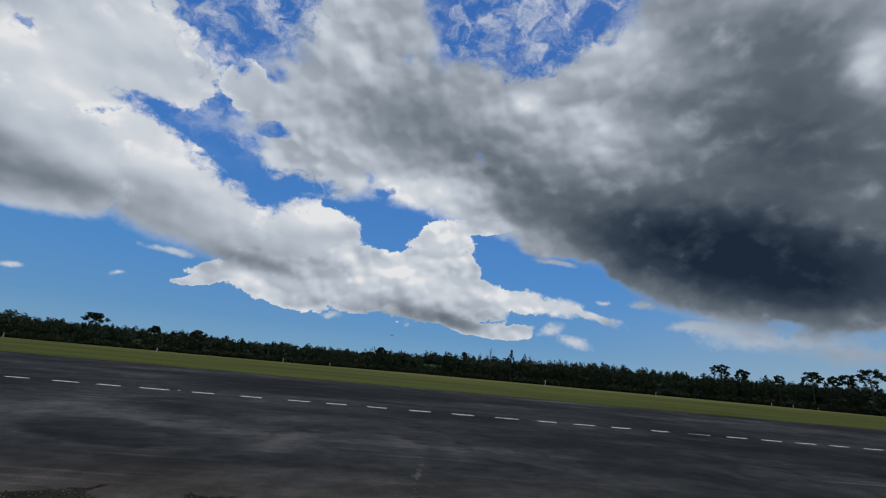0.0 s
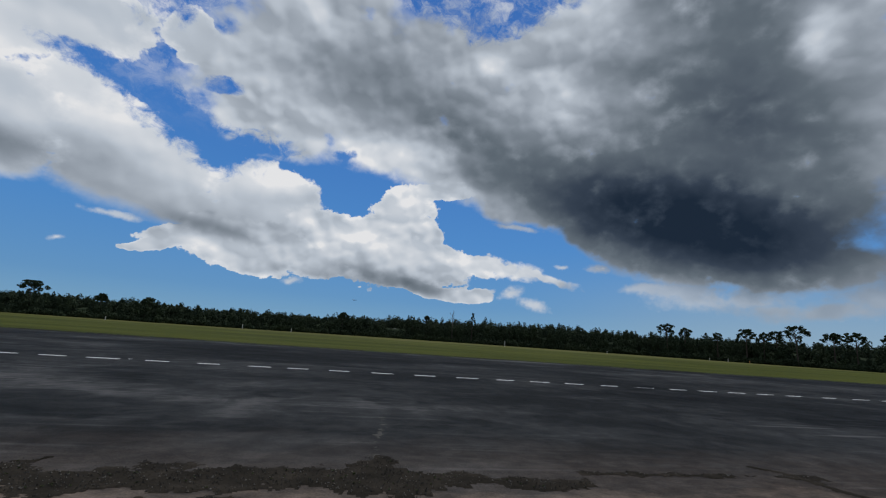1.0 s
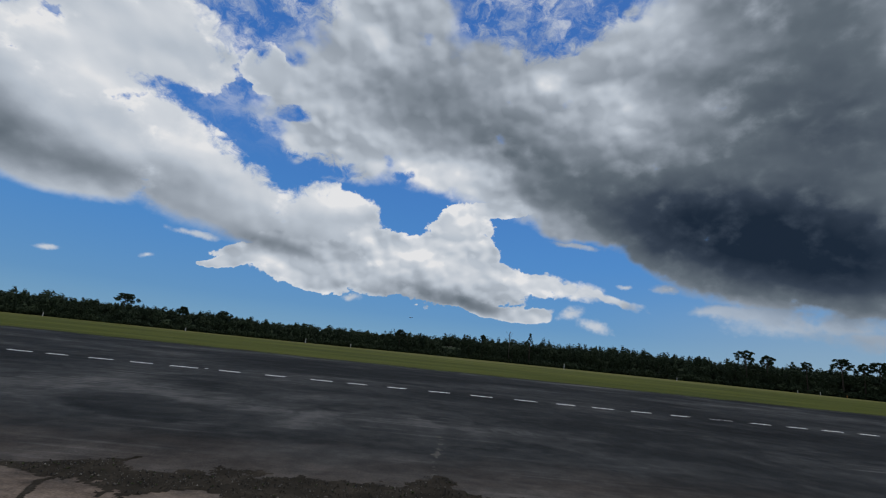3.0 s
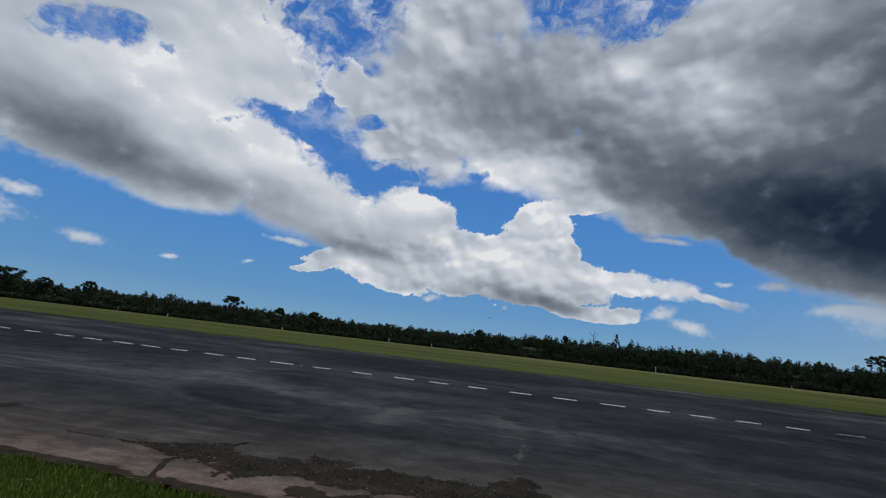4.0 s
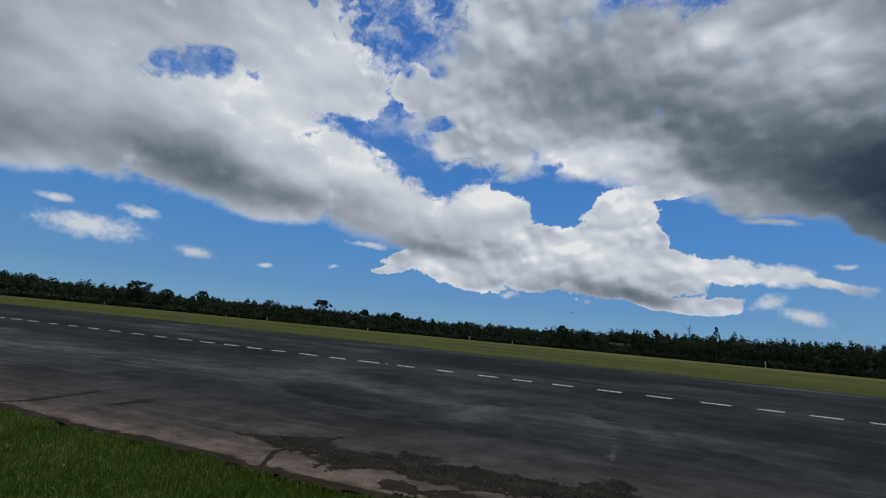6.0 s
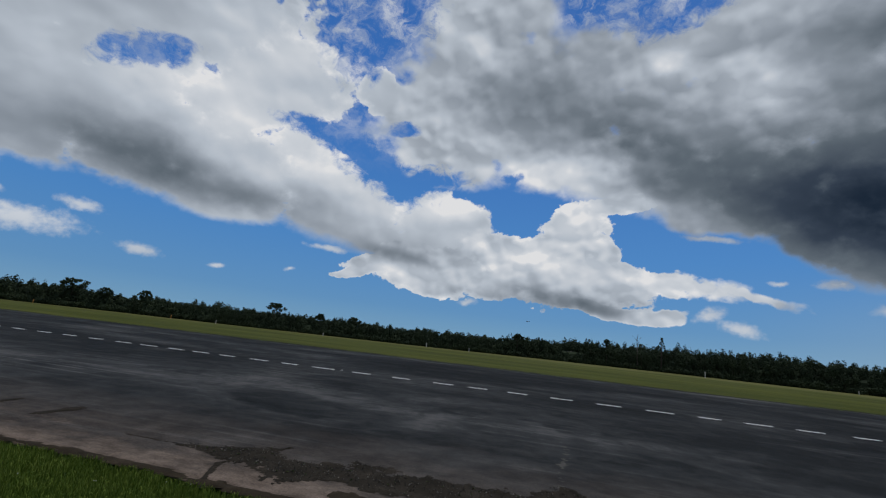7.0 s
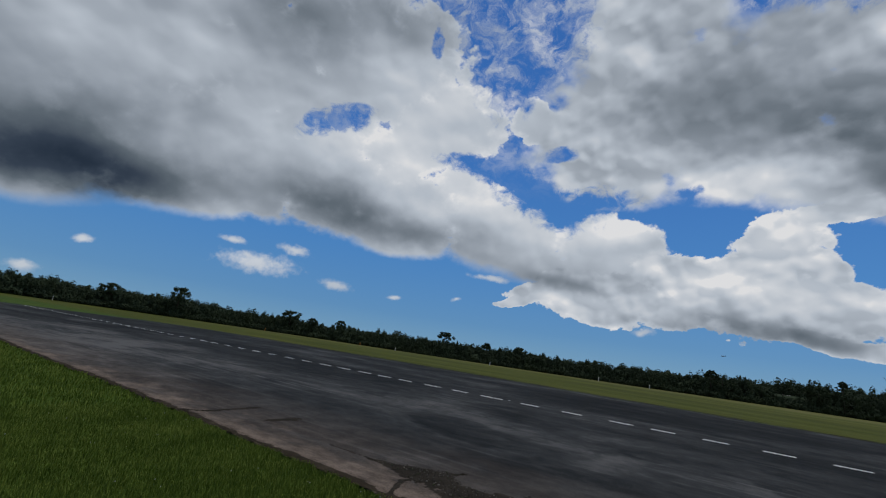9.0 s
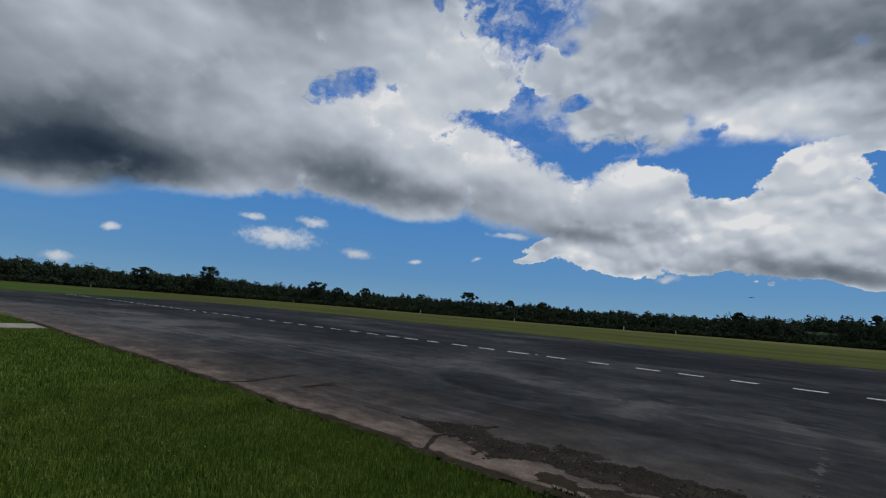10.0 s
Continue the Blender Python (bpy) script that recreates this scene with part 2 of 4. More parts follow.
def build_world():
    world = bpy.data.worlds.new("sky")
    scene.world = world
    world.use_nodes = True
    tree = world.node_tree
    tree.nodes.clear()
    T = Tree(tree)
    ray = T.node("ShaderNodeTexCoord").outputs["Generated"]
    x, y, z = T.split(ray)
    az = T.math("MULTIPLY", T.math("ARCTAN2", x, y), 57.2958)
    el = T.math("MULTIPLY", T.math("ARCSINE", z), 57.2958)
    p = T.combine(az, el)
    dome = T.vec("MULTIPLY", ray, (57.3, 57.3, 72.0))

    # clear air
    sky = T.node("ShaderNodeTexSky")
    sky.sky_type, sky.sun_disc = "NISHITA", False
    sky.sun_elevation, sky.sun_rotation = radians(SUN_EL), radians(SUN_AZ)
    sky.air_density, sky.dust_density, sky.ozone_density = 1.0, 0.3, 2.5
    blue = T.mix(1.0, sky.outputs[0], AIR_TINT, "MULTIPLY")
    clear = T.tones(T.math("DIVIDE", el, 60.0), [(0.0, (0.155, 0.335, 0.53)), (0.07, (0.092, 0.258, 0.515)), (0.2, (0.062, 0.232, 0.56)), (0.45, (0.036, 0.165, 0.52)), (1.0, (0.02, 0.10, 0.38))])
    blue = T.mix(0.82, blue, clear)
    # moist haze low in the east
    murk = T.math("MULTIPLY", T.ramp(az, 16.0, 52.0), T.ramp(el, 13.0, 1.5))
    blue = T.mix(T.math("MULTIPLY", murk, 0.6), blue, (0.30, 0.41, 0.50))

    # lumps that push the outlines about, at three sizes
    coarse = T.vec("SUBTRACT", T.noise(dome, 0.16, 2.0, 0.5, colour=True), (0.5, 0.5, 0.5))
    fine = T.vec("SUBTRACT", T.noise(dome, 0.55, 4.0, 0.55, colour=True), (0.5, 0.5, 0.5))
    q = T.vec("ADD", p, T.vec("SCALE", coarse, scale=2.6))
    q = T.vec("ADD", q, T.vec("SCALE", fine, scale=1.1))

    lumpy = T.vec("ADD", dome, T.vec("SCALE", fine, scale=1.0))
    gentle = T.vec("ADD", dome, T.vec("SCALE", coarse, scale=1.6))

    def billow(v):
        a = T.noise(v, 0.21, 8.0, 0.52, 0.25)
        b = T.voronoi(v, 0.42, detail=3.0, rough=0.55, smooth=0.7)
        return T.math("SUBTRACT", a, T.math("MULTIPLY", b, 0.35))

    def cauliflower(v):
        """Round heads with creases between, and smaller heads upon them."""
        a = T.voronoi(v, 0.27, detail=1.6, rough=0.42, smooth=0.55)
        return T.math("MULTIPLY", a, -0.9)

    def swell(v):
        """Broad soft rolls of the cloud's underside."""
        a = T.noise(T.vec("MULTIPLY", v, (1.0, 1.0, 1.5)), 0.075, 2.2, 0.40, 0.3)
        return T.math("MULTIPLY_ADD", T.voronoi(v, 0.10, detail=0.6, rough=0.4, smooth=1.0), -0.25, a)

    lump = billow(lumpy)
    toward = (0.45, 0.0, 0.95)
    knotty = T.vec("ADD", gentle, T.vec("SCALE", fine, scale=0.55))
    heads = T.math("SUBTRACT", cauliflower(knotty), cauliflower(T.vec("ADD", knotty, toward)))
    heads = T.math("MAXIMUM", heads, -0.16)
    rolls = T.math("SUBTRACT", swell(gentle), swell(T.vec("ADD", gentle, (0.8, 0.0, 1.9))))

    # the bank's underside is level and its rim smooth; its heads are lumpy
    calm = T.ramp(el, 9.0, 17.0, 0.3, 1.0)
    west = nearest(T, T.vec("ADD", p, T.vec("SCALE", T.vec("SUBTRACT", q, p), scale=calm)), BANK_WEST, 0.22)
    east = nearest(T, after(T, q, west), BANK_EAST, 0.22)
    low = nearest(T, after(T, q, east), BANK_LOW, 0.2)
    heap = nearest(T, after(T, q, low), CUMULUS, 0.10)
    puff = nearest(T, after(T, T.vec("ADD", p, T.vec("SCALE", fine, scale=0.7)), heap), PUFFS, 0.05)
    gap = nearest(T, after(T, q, puff), GAPS, 0.15)
    swing = T.math("MULTIPLY_ADD", lump, 0.42, 1.03)
    knob = T.math("MAXIMUM", T.math("SUBTRACT", 0.42, T.voronoi(lumpy, 0.75, detail=1.3, rough=0.45, smooth=0.6)), -0.08)
    # small tight heads along the sunlit rims
    bud = T.math("SUBTRACT", 0.50, T.voronoi(T.vec("ADD", dome, T.vec("SCALE", fine, scale=0.5)), 1.25, detail=2.0, rough=0.5, smooth=0.35))
    knob = T.math("MULTIPLY_ADD", bud, 0.42, knob)
    west = T.math("MULTIPLY_ADD", T.math("MULTIPLY", knob, calm), 0.24, T.math("SUBTRACT", T.math("MULTIPLY_ADD", T.math("SUBTRACT", swing, 1.03), calm, 1.03), west))
    east = T.math("SUBTRACT", T.math("ADD", swing, 0.09), east)
    low = T.math("SUBTRACT", swing, low)
    heap = T.math("MULTIPLY_ADD", knob, 0.40, T.math("SUBTRACT", T.math("ADD", swing, 0.04), heap))
    # the sky that lies behind and beside the view: broken cloud of the same kind
    beyond = T.ramp(T.math("ABSOLUTE", az), 78.0, 96.0)
    beyond = T.math("MAXIMUM", beyond, T.ramp(el, 44.0, 54.0))
    broken = T.math("MULTIPLY_ADD", T.noise(dome, 0.045, 5.0, 0.55), 3.0, -0.95)
    broken = T.math("ADD", broken, T.math("MULTIPLY_ADD", beyond, 2.0, -2.0))
    edge = T.math("MAXIMUM", T.math("MAXIMUM", west, east), T.math("MAXIMUM", heap, low))
    ragged = T.math("MULTIPLY_ADD", T.noise(dome, 0.5, 7.0, 0.66, 0.4), 3.4, -1.7)
    open_ = T.math("MULTIPLY_ADD", ragged, T.ramp(gap, 1.4, 2.4, 1.0, 0.0), T.math("SUBTRACT", gap, 1.0))
    cover = T.math("MAXIMUM", T.ramp(west, 0.0, T.ramp(el, 10.0, 16.0, 0.5, 0.12)), T.ramp(east, -0.05, 0.36))
    cover = T.math("MAXIMUM", cover, T.ramp(broken, 0.0, 0.3))
    cover = T.math("MAXIMUM", cover, T.math("MULTIPLY", T.ramp(T.math("MULTIPLY_ADD", knob, 0.4, low), 0.0, 0.7), 0.8))
    cover = T.math("MULTIPLY", cover, T.ramp(open_, -0.4, 0.75))
    solid = T.math("MULTIPLY", T.ramp(east, 0.0, 0.35), T.math("MULTIPLY", T.ramp(el, 35.0, 31.0), T.ramp(az, -1.0, 4.0)))
    cover = T.math("MAXIMUM", cover, solid)
    # torn vapour hanging in the high gaps
    torn = T.noise(T.vec("ADD", dome, T.vec("SCALE", fine, scale=2.0)), 0.30, 8.0, 0.68, 0.7)
    veil = T.math("MULTIPLY", T.ramp(torn, 0.40, 0.72), T.ramp(el, 20.0, 33.0, 0.0, 0.8))
    cover = T.math("MAXIMUM", cover, veil)
    cover = T.math("MAXIMUM", cover, T.ramp(heap, 0.0, T.ramp(az, 12.0, 25.0, 0.09, 0.55)))
    puff_edge = T.math("MULTIPLY_ADD", T.math("SUBTRACT", T.noise(dome, 0.9, 5.0, 0.6), 0.5), 1.5, T.math("SUBTRACT", 1.12, puff))
    puffs = T.math("MULTIPLY", T.ramp(puff_edge, -0.05, 1.05), 0.9)
    cover = T.math("MAXIMUM", cover, puffs)

    # light and shade in the cloud
    soft = T.vec("ADD", p, T.vec("SCALE", coarse, scale=2.2))
    soft = T.vec("ADD", soft, T.vec("SCALE", fine, scale=1.0))
    soft = after(T, soft, cover)
    tone = shading(T, soft, SHADE, 0.778)
    tone = shading(T, after(T, soft, tone), SHADE_WEST, tone)
    tone = shading(T, after(T, soft, tone), GLOW_WEST, tone)
    tone = shading(T, after(T, soft, tone), GLOW, tone)
    tone = T.math("MULTIPLY_ADD", T.math("SUBTRACT", T.noise(dome, 0.06, 2.5, 0.42, 0.8), 0.5), 0.30, tone)
    sunlit = T.ramp(tone, 0.3, 0.8, 0.25, 1.0)
    tone = T.math("MULTIPLY_ADD", rolls, T.math("MULTIPLY", sunlit, 0.5), tone)
    crisp = T.math("MAXIMUM", T.ramp(heap, -0.05, 0.15), T.math("MULTIPLY", T.ramp(west, 0.0, 0.5, 0.7, 0.05), T.ramp(el, 10.0, 17.0)))
    crisp = T.math("MAXIMUM", crisp, T.ramp(east, 0.05, 0.4, 0.22, 0.02))
    tone = T.math("MULTIPLY_ADD", heads, T.math("MULTIPLY", T.math("MULTIPLY", crisp, sunlit), 0.50), tone)
    # the thin rim of a bank lets the light through
    tone = T.math("MULTIPLY_ADD", T.ramp(edge, 0.35, 0.02), T.math("MULTIPLY", sunlit, 0.10), tone)
    tone = T.math("MAXIMUM", tone, T.math("MULTIPLY", puffs, 0.76))
    tone = T.math("MULTIPLY_ADD", beyond, -0.30, tone)
    cloud = T.tones(tone, [(0.0, (0.012, 0.022, 0.040)), (0.2, (0.037, 0.053, 0.080)), (0.42, (0.112, 0.140, 0.170)),
                           (0.62, (0.278, 0.318, 0.372)), (0.8, (0.468, 0.520, 0.588)), (0.95, (0.645, 0.676, 0.720)), (1.0, (0.765, 0.77, 0.785))])
    # thin vapour dims towards the horizon
    total = T.mix(cover, blue, cloud)
    ground = T.ramp(el, -1.5, -0.4)
    total = T.mix(ground, (0.02, 0.025, 0.015), total)
    back = T.node("ShaderNodeBackground")
    T.put(back.inputs["Color"], total)
    T.put(back.inputs["Strength"], 1.0)
    out = T.node("ShaderNodeOutputWorld")
    tree.links.new(back.outputs[0], out.inputs[0])


AIR_TINT = (0.055, 0.070, 0.085)
build_world()

# the sun, dimmed and widened by the cloud over the field
sun = new("sun", bpy.data.lights.new("sun", "SUN"))
sun.data.energy, sun.data.angle, sun.data.color = 1.4, radians(12), (1.0, 0.96, 0.9)
sun.matrix_world = look((0, 0, 0), (-math.sin(radians(SUN_AZ)) * math.cos(radians(SUN_EL)), -math.cos(radians(SUN_AZ)) * math.cos(radians(SUN_EL)), -math.sin(radians(SUN_EL))))


# ---- materials ----
def material(name):
    m = bpy.data.materials.new(name)
    m.use_nodes = True
    t = m.node_tree
    t.nodes.clear()
    T = Tree(t)
    b = T.node("ShaderNodeBsdfPrincipled")
    o = T.node("ShaderNodeOutputMaterial")
    t.links.new(b.outputs[0], o.inputs[0])
    return m, T, b


def place_of(T):
    return T.node("ShaderNodeNewGeometry").outputs["Position"]


def bump(T, b, height, strength, distance):
    n = T.node("ShaderNodeBump")
    T.put(n.inputs["Height"], height)
    T.put(n.inputs["Strength"], strength)
    T.put(n.inputs["Distance"], distance)
    T.put(b.inputs["Normal"], n.outputs[0])


def asphalt_material():
    m, T, b = material("worn_asphalt")
    p = place_of(T)
    x, y, z = T.split(p)
    warp = T.vec("ADD", p, T.vec("SCALE", T.vec("SUBTRACT", T.noise(p, 0.35, 3.0, 0.6, colour=True), (0.5, 0.5, 0.5)), scale=2.4))
    blotch = T.noise(T.mapping(warp, rot=(0, 0, radians(5)), scale=(0.17, 0.30, 1)), 1.0, 7.0, 0.62, 0.6)
    wide = T.noise(T.mapping(p, scale=(0.05, 0.11, 1)), 1.0, 4.0, 0.55, 1.0)
    drag = T.noise(T.mapping(p, rot=(0, 0, radians(3)), scale=(0.16, 4.6, 1)), 1.0, 6.0, 0.7, 0.2)
    grit = T.noise(p, 38.0, 3.0, 0.7)
    mottle = T.noise(p, 1.5, 7.0, 0.7)
    v = T.math("MULTIPLY_ADD", T.math("SUBTRACT", blotch, 0.5), 1.55, 0.43)
    v = T.math("MULTIPLY_ADD", T.math("SUBTRACT", wide, 0.5), 1.35, v)
    v = T.math("MULTIPLY_ADD", T.math("SUBTRACT", mottle, 0.5), 0.80, v)
    v = T.math("MULTIPLY_ADD", T.math("SUBTRACT", grit, 0.5), 0.55, v)
    # long scrapes where machines have dragged along the strip
    scrape = T.math("MULTIPLY", T.ramp(drag, 0.50, 0.70), T.ramp(T.noise(p, 0.16, 3.0, 0.5), 0.42, 0.6))
    v = T.math("MULTIPLY_ADD", scrape, 0.40, v)
    # sooty stains with ragged rims
    stain = T.ramp(T.noise(T.mapping(warp, scale=(0.10, 0.20, 1)), 1.0, 6.0, 0.6, 0.9), 0.54, 0.64)
    v = T.math("MULTIPLY_ADD", stain, -0.17, v)
    # scoured paler where the wash crosses, to the west of the walk
    worn = T.mapping(p, (-24.0, 9.0, 0), (0, 0, radians(4)), (21.0, 4.5, 1), "TEXTURE")
    worn = T.math("POWER", 0.36, T.vec("DOT_PRODUCT", T.vec("MULTIPLY", worn, (1, 1, 0)), T.vec("MULTIPLY", worn, (1, 1, 0))))
    v = T.math("MULTIPLY_ADD", worn, T.math("MULTIPLY_ADD", drag, 0.7, 0.05), v)
    # old oil and rubber, and a washed streak by the far edge
    for cx, cy, wx, wy, much in ((-3.0, 30.0, 9.0, 5.5, -0.30), (14.4, 39.0, 3.2, 1.6, 0.55), (1.5, 11.0, 6.0, 0.5, 0.16), (-4.2, 8.0, 2.2, 1.2, -0.14), (9.0, 14.0, 9.0, 3.0, -0.10)):
        spot = T.vec("MULTIPLY", T.mapping(T.vec("ADD", p, T.vec("SCALE", T.noise(p, 0.25, 4.0, 0.6, colour=True), scale=0.8 * wx)), (cx + 0.4 * wx, cy + 0.4 * wx, 0), (0, 0, radians(3)), (wx, wy, 1), "TEXTURE"), (1, 1, 0))
        v = T.math("MULTIPLY_ADD", T.math("POWER", 0.36, T.vec("DOT_PRODUCT", spot, spot)), much, v)
    col = T.tones(v, [(0.0, (0.0096, 0.0105, 0.0122)), (0.35, (0.0213, 0.0235, 0.0255)), (0.65, (0.0475, 0.0498, 0.0520)), (1.0, (0.116, 0.114, 0.115))])
    # the binder is gone along the near edge, where the sandy stone shows
    rim = T.math("ADD", y, T.math("MULTIPLY_ADD", T.noise(T.mapping(p, scale=(0.55, 1.0, 1)), 1.0, 8.0, 0.68), 3.2, -1.6))
    bare = T.math("MAXIMUM", T.ramp(rim, 5.7, 4.4), T.math("MULTIPLY", T.ramp(rim, 8.4, 5.0), 0.30))
    fleck = T.noise(T.mapping(p, scale=(3.2, 5.5, 1)), 1.0, 6.0, 0.7)
    sand = T.tones(T.math("MULTIPLY_ADD", T.math("SUBTRACT", fleck, 0.5), 1.1, T.math("MULTIPLY_ADD", T.math("SUBTRACT", grit, 0.5), 0.8, mottle)), [(0.25, (0.098, 0.075, 0.060)), (0.6, (0.205, 0.158, 0.128)), (0.85, (0.30, 0.235, 0.19))])
    col = T.mix(T.math("MULTIPLY", bare, 0.92), col, sand)
    T.put(b.inputs["Base Color"], col)
    T.put(b.inputs["Roughness"], 0.96)
    T.put(b.inputs["Specular IOR Level"], 0.06)
    bump(T, b, T.math("ADD", grit, T.math("MULTIPLY", mottle, 1.5)), 0.5, 0.012)
    return m


def turf_material():
    m, T, b = material("turf")
    p = place_of(T)
    x, y, z = T.split(p)
    big = T.noise(T.mapping(p, scale=(0.03, 0.06, 1)), 1.0, 4.0, 0.6)
    mid = T.noise(p, 0.8, 5.0, 0.6)
    fine = T.noise(p, 26.0, 4.0, 0.7)
    v = T.math("MULTIPLY_ADD", T.math("SUBTRACT", mid, 0.5), 0.6, T.math("MULTIPLY_ADD", T.math("SUBTRACT", fine, 0.5), 0.9, 0.5))
    v = T.math("MULTIPLY_ADD", T.math("SUBTRACT", big, 0.5), 0.5, v)
    lush = T.tones(v, [(0.15, (0.022, 0.042, 0.005)), (0.5, (0.050, 0.090, 0.010)), (0.9, (0.095, 0.140, 0.020))])
    vf = T.math("MULTIPLY_ADD", T.math("SUBTRACT", T.noise(T.mapping(p, scale=(0.022, 0.075, 1)), 1.0, 6.0, 0.66), 0.5), 1.9, T.math("MULTIPLY_ADD", fine, 0.3, 0.32))
    mown = T.tones(vf, [(0.1, (0.038, 0.050, 0.005)), (0.5, (0.068, 0.080, 0.009)), (0.9, (0.112, 0.118, 0.018))])
    far = T.ramp(y, 30.0, 46.0)
    col = T.mix(far, lush, mown)
    dry = T.math("MULTIPLY", T.ramp(T.noise(T.mapping(p, scale=(0.012, 0.09, 1)), 1.0, 4.0, 0.55), 0.46, 0.62), T.ramp(y, 60.0, 135.0))
    foot = T.ramp(T.math("MULTIPLY_ADD", T.noise(T.mapping(p, scale=(0.02, 0.02, 1)), 1.0, 3.0), 50.0, y), 150.0, 172.0)
    dry = T.math("MAXIMUM", T.math("MULTIPLY", dry, 0.22), T.math("MULTIPLY", foot, 0.40))
    col = T.mix(dry, col, (0.22, 0.205, 0.085))
    T.put(b.inputs["Base Color"], col)
    T.put(b.inputs["Roughness"], 0.95)
    T.put(b.inputs["Specular IOR Level"], 0.1)
    bump(T, b, fine, 0.8, 0.03)
    return m


def plain(name, stops, scale, rough=0.85, relief=0.3, depth=0.01, spec=0.3, island=0.0):
    """A surface mottled at two sizes."""
    m, T, b = material(name)
    p = place_of(T)
    a = T.noise(p, scale, 5.0, 0.62)
    c = T.noise(p, scale * 14.0, 3.0, 0.65)
    v = T.math("MULTIPLY_ADD", T.math("SUBTRACT", c, 0.5), 0.5, a)
    if island:
        rnd = T.node("ShaderNodeNewGeometry").outputs["Random Per Island"]
        v = T.math("MULTIPLY_ADD", T.math("SUBTRACT", rnd, 0.5), island, v)
    T.put(b.inputs["Base Color"], T.tones(v, stops))
    T.put(b.inputs["Roughness"], rough)
    T.put(b.inputs["Specular IOR Level"], spec)
    if relief:
        bump(T, b, v, relief, depth)
    return m


ASPHALT = asphalt_material()
TURF = turf_material()
PAINT = plain("road_paint", [(0.15, (0.55, 0.55, 0.55)), (0.35, (0.80, 0.80, 0.79)), (0.8, (0.88, 0.88, 0.87))], 1.6, 0.8)
CONCRETE = plain("old_concrete", [(0.25, (0.22, 0.20, 0.165)), (0.55, (0.34, 0.31, 0.26)), (0.85, (0.43, 0.40, 0.34))], 1.7, 0.9, 0.4, 0.006)
DIRT = plain("dark_dirt", [(0.25, (0.015, 0.013, 0.010)), (0.55, (0.032, 0.027, 0.021)), (0.85, (0.070, 0.058, 0.046))], 2.2, 0.97, 0.4, 0.01, 0.05)
SOIL = plain("brown_soil", [(0.25, (0.020, 0.016, 0.011)), (0.55, (0.040, 0.031, 0.021)), (0.85, (0.078, 0.060, 0.042))], 3.0, 0.97, 0.5, 0.01, 0.05)
GRAVEL = plain("loose_stone", [(0.2, (0.018, 0.016, 0.013)), (0.6, (0.050, 0.044, 0.037)), (0.95, (0.21, 0.19, 0.165))], 6.0, 0.9, 0.2, 0.004, 0.3, 0.8)
PALE_GRIT = plain("pale_grit", [(0.2, (0.04, 0.038, 0.036)), (0.7, (0.10, 0.095, 0.086))], 9.0, 0.95, 0.5, 0.004, 0.2)
BLADES = plain("grass_blades", [(0.15, (0.060, 0.096, 0.010)), (0.5, (0.116, 0.178, 0.022)), (0.9, (0.235, 0.285, 0.055))], 1.2, 0.8, 0, 0, 0.2, 0.5)
WEED = plain("weed_leaves", [(0.2, (0.024, 0.036, 0.012)), (0.8, (0.060, 0.080, 0.028))], 4.0, 0.85, 0, 0, 0.2, 0.5)
PETAL = plain("clover_petals", [(0.2, (0.36, 0.40, 0.30)), (0.8, (0.6, 0.62, 0.52))], 8.0, 0.8, 0)
LEAF = plain("dark_foliage", [(0.1, (0.028, 0.041, 0.027)), (0.5, (0.044, 0.062, 0.036)), (0.95, (0.068, 0.091, 0.045))], 0.10, 0.85, 0, 0, 0.08, 0.30)
PINE_LEAF = plain("pine_needles", [(0.1, (0.022, 0.036, 0.022)), (0.9, (0.046, 0.066, 0.034))], 0.3, 0.85, 0, 0, 0.08, 0.4)
BARK = plain("bark", [(0.2, (0.045, 0.038, 0.032)), (0.8, (0.12, 0.10, 0.085))], 2.0, 0.95, 0.5, 0.02, 0.1)
DEAD_WOOD = plain("dead_wood", [(0.2, (0.09, 0.08, 0.07)), (0.8, (0.20, 0.185, 0.165))], 2.0, 0.9, 0.4, 0.02, 0.2)
WHITE = plain("white_plastic", [(0.3, (0.55, 0.55, 0.54)), (0.7, (0.76, 0.76, 0.74))], 3.0, 0.6, 0)
ORANGE = plain("orange_plastic", [(0.3, (0.50, 0.22, 0.05)), (0.7, (0.62, 0.30, 0.08))], 3.0, 0.6, 0)
ROOF = plain("metal_roof", [(0.3, (0.30, 0.31, 0.31)), (0.7, (0.42, 0.43, 0.42))], 0.8, 0.5, 0)
SIDING = plain("siding", [(0.3, (0.34, 0.32, 0.28)), (0.7, (0.46, 0.44, 0.39))], 0.9, 0.8, 0)
DARK = plain("dark_glass", [(0.3, (0.02, 0.022, 0.025)), (0.7, (0.035, 0.037, 0.04))], 2.0, 0.15, 0)

rng = np.random.default_rng(11)
pick = random.Random(5)


# ---- building helpers ----
def mesh_object(name, verts, faces, mat, parent=None, smooth=False):
    me = bpy.data.meshes.new(name)
    if isinstance(faces, np.ndarray):
        n, k = faces.shape
        me.vertices.add(len(verts))
        me.vertices.foreach_set("co", np.asarray(verts, np.float32).ravel())
        me.loops.add(n * k)
        me.loops.foreach_set("vertex_index", faces.astype(np.int32).ravel())
        me.polygons.add(n)
        me.polygons.foreach_set("loop_start", np.arange(0, n * k, k, dtype=np.int32))
    else:
        me.from_pydata([tuple(map(float, v)) for v in verts], [], [tuple(int(i) for i in f) for f in faces])
    me.materials.append(mat)
    if smooth:
        me.polygons.foreach_set("use_smooth", [True] * len(me.polygons))
    me.update()
    ob = new(name, me)
    if parent is not None:
        ob.parent = parent
    return ob


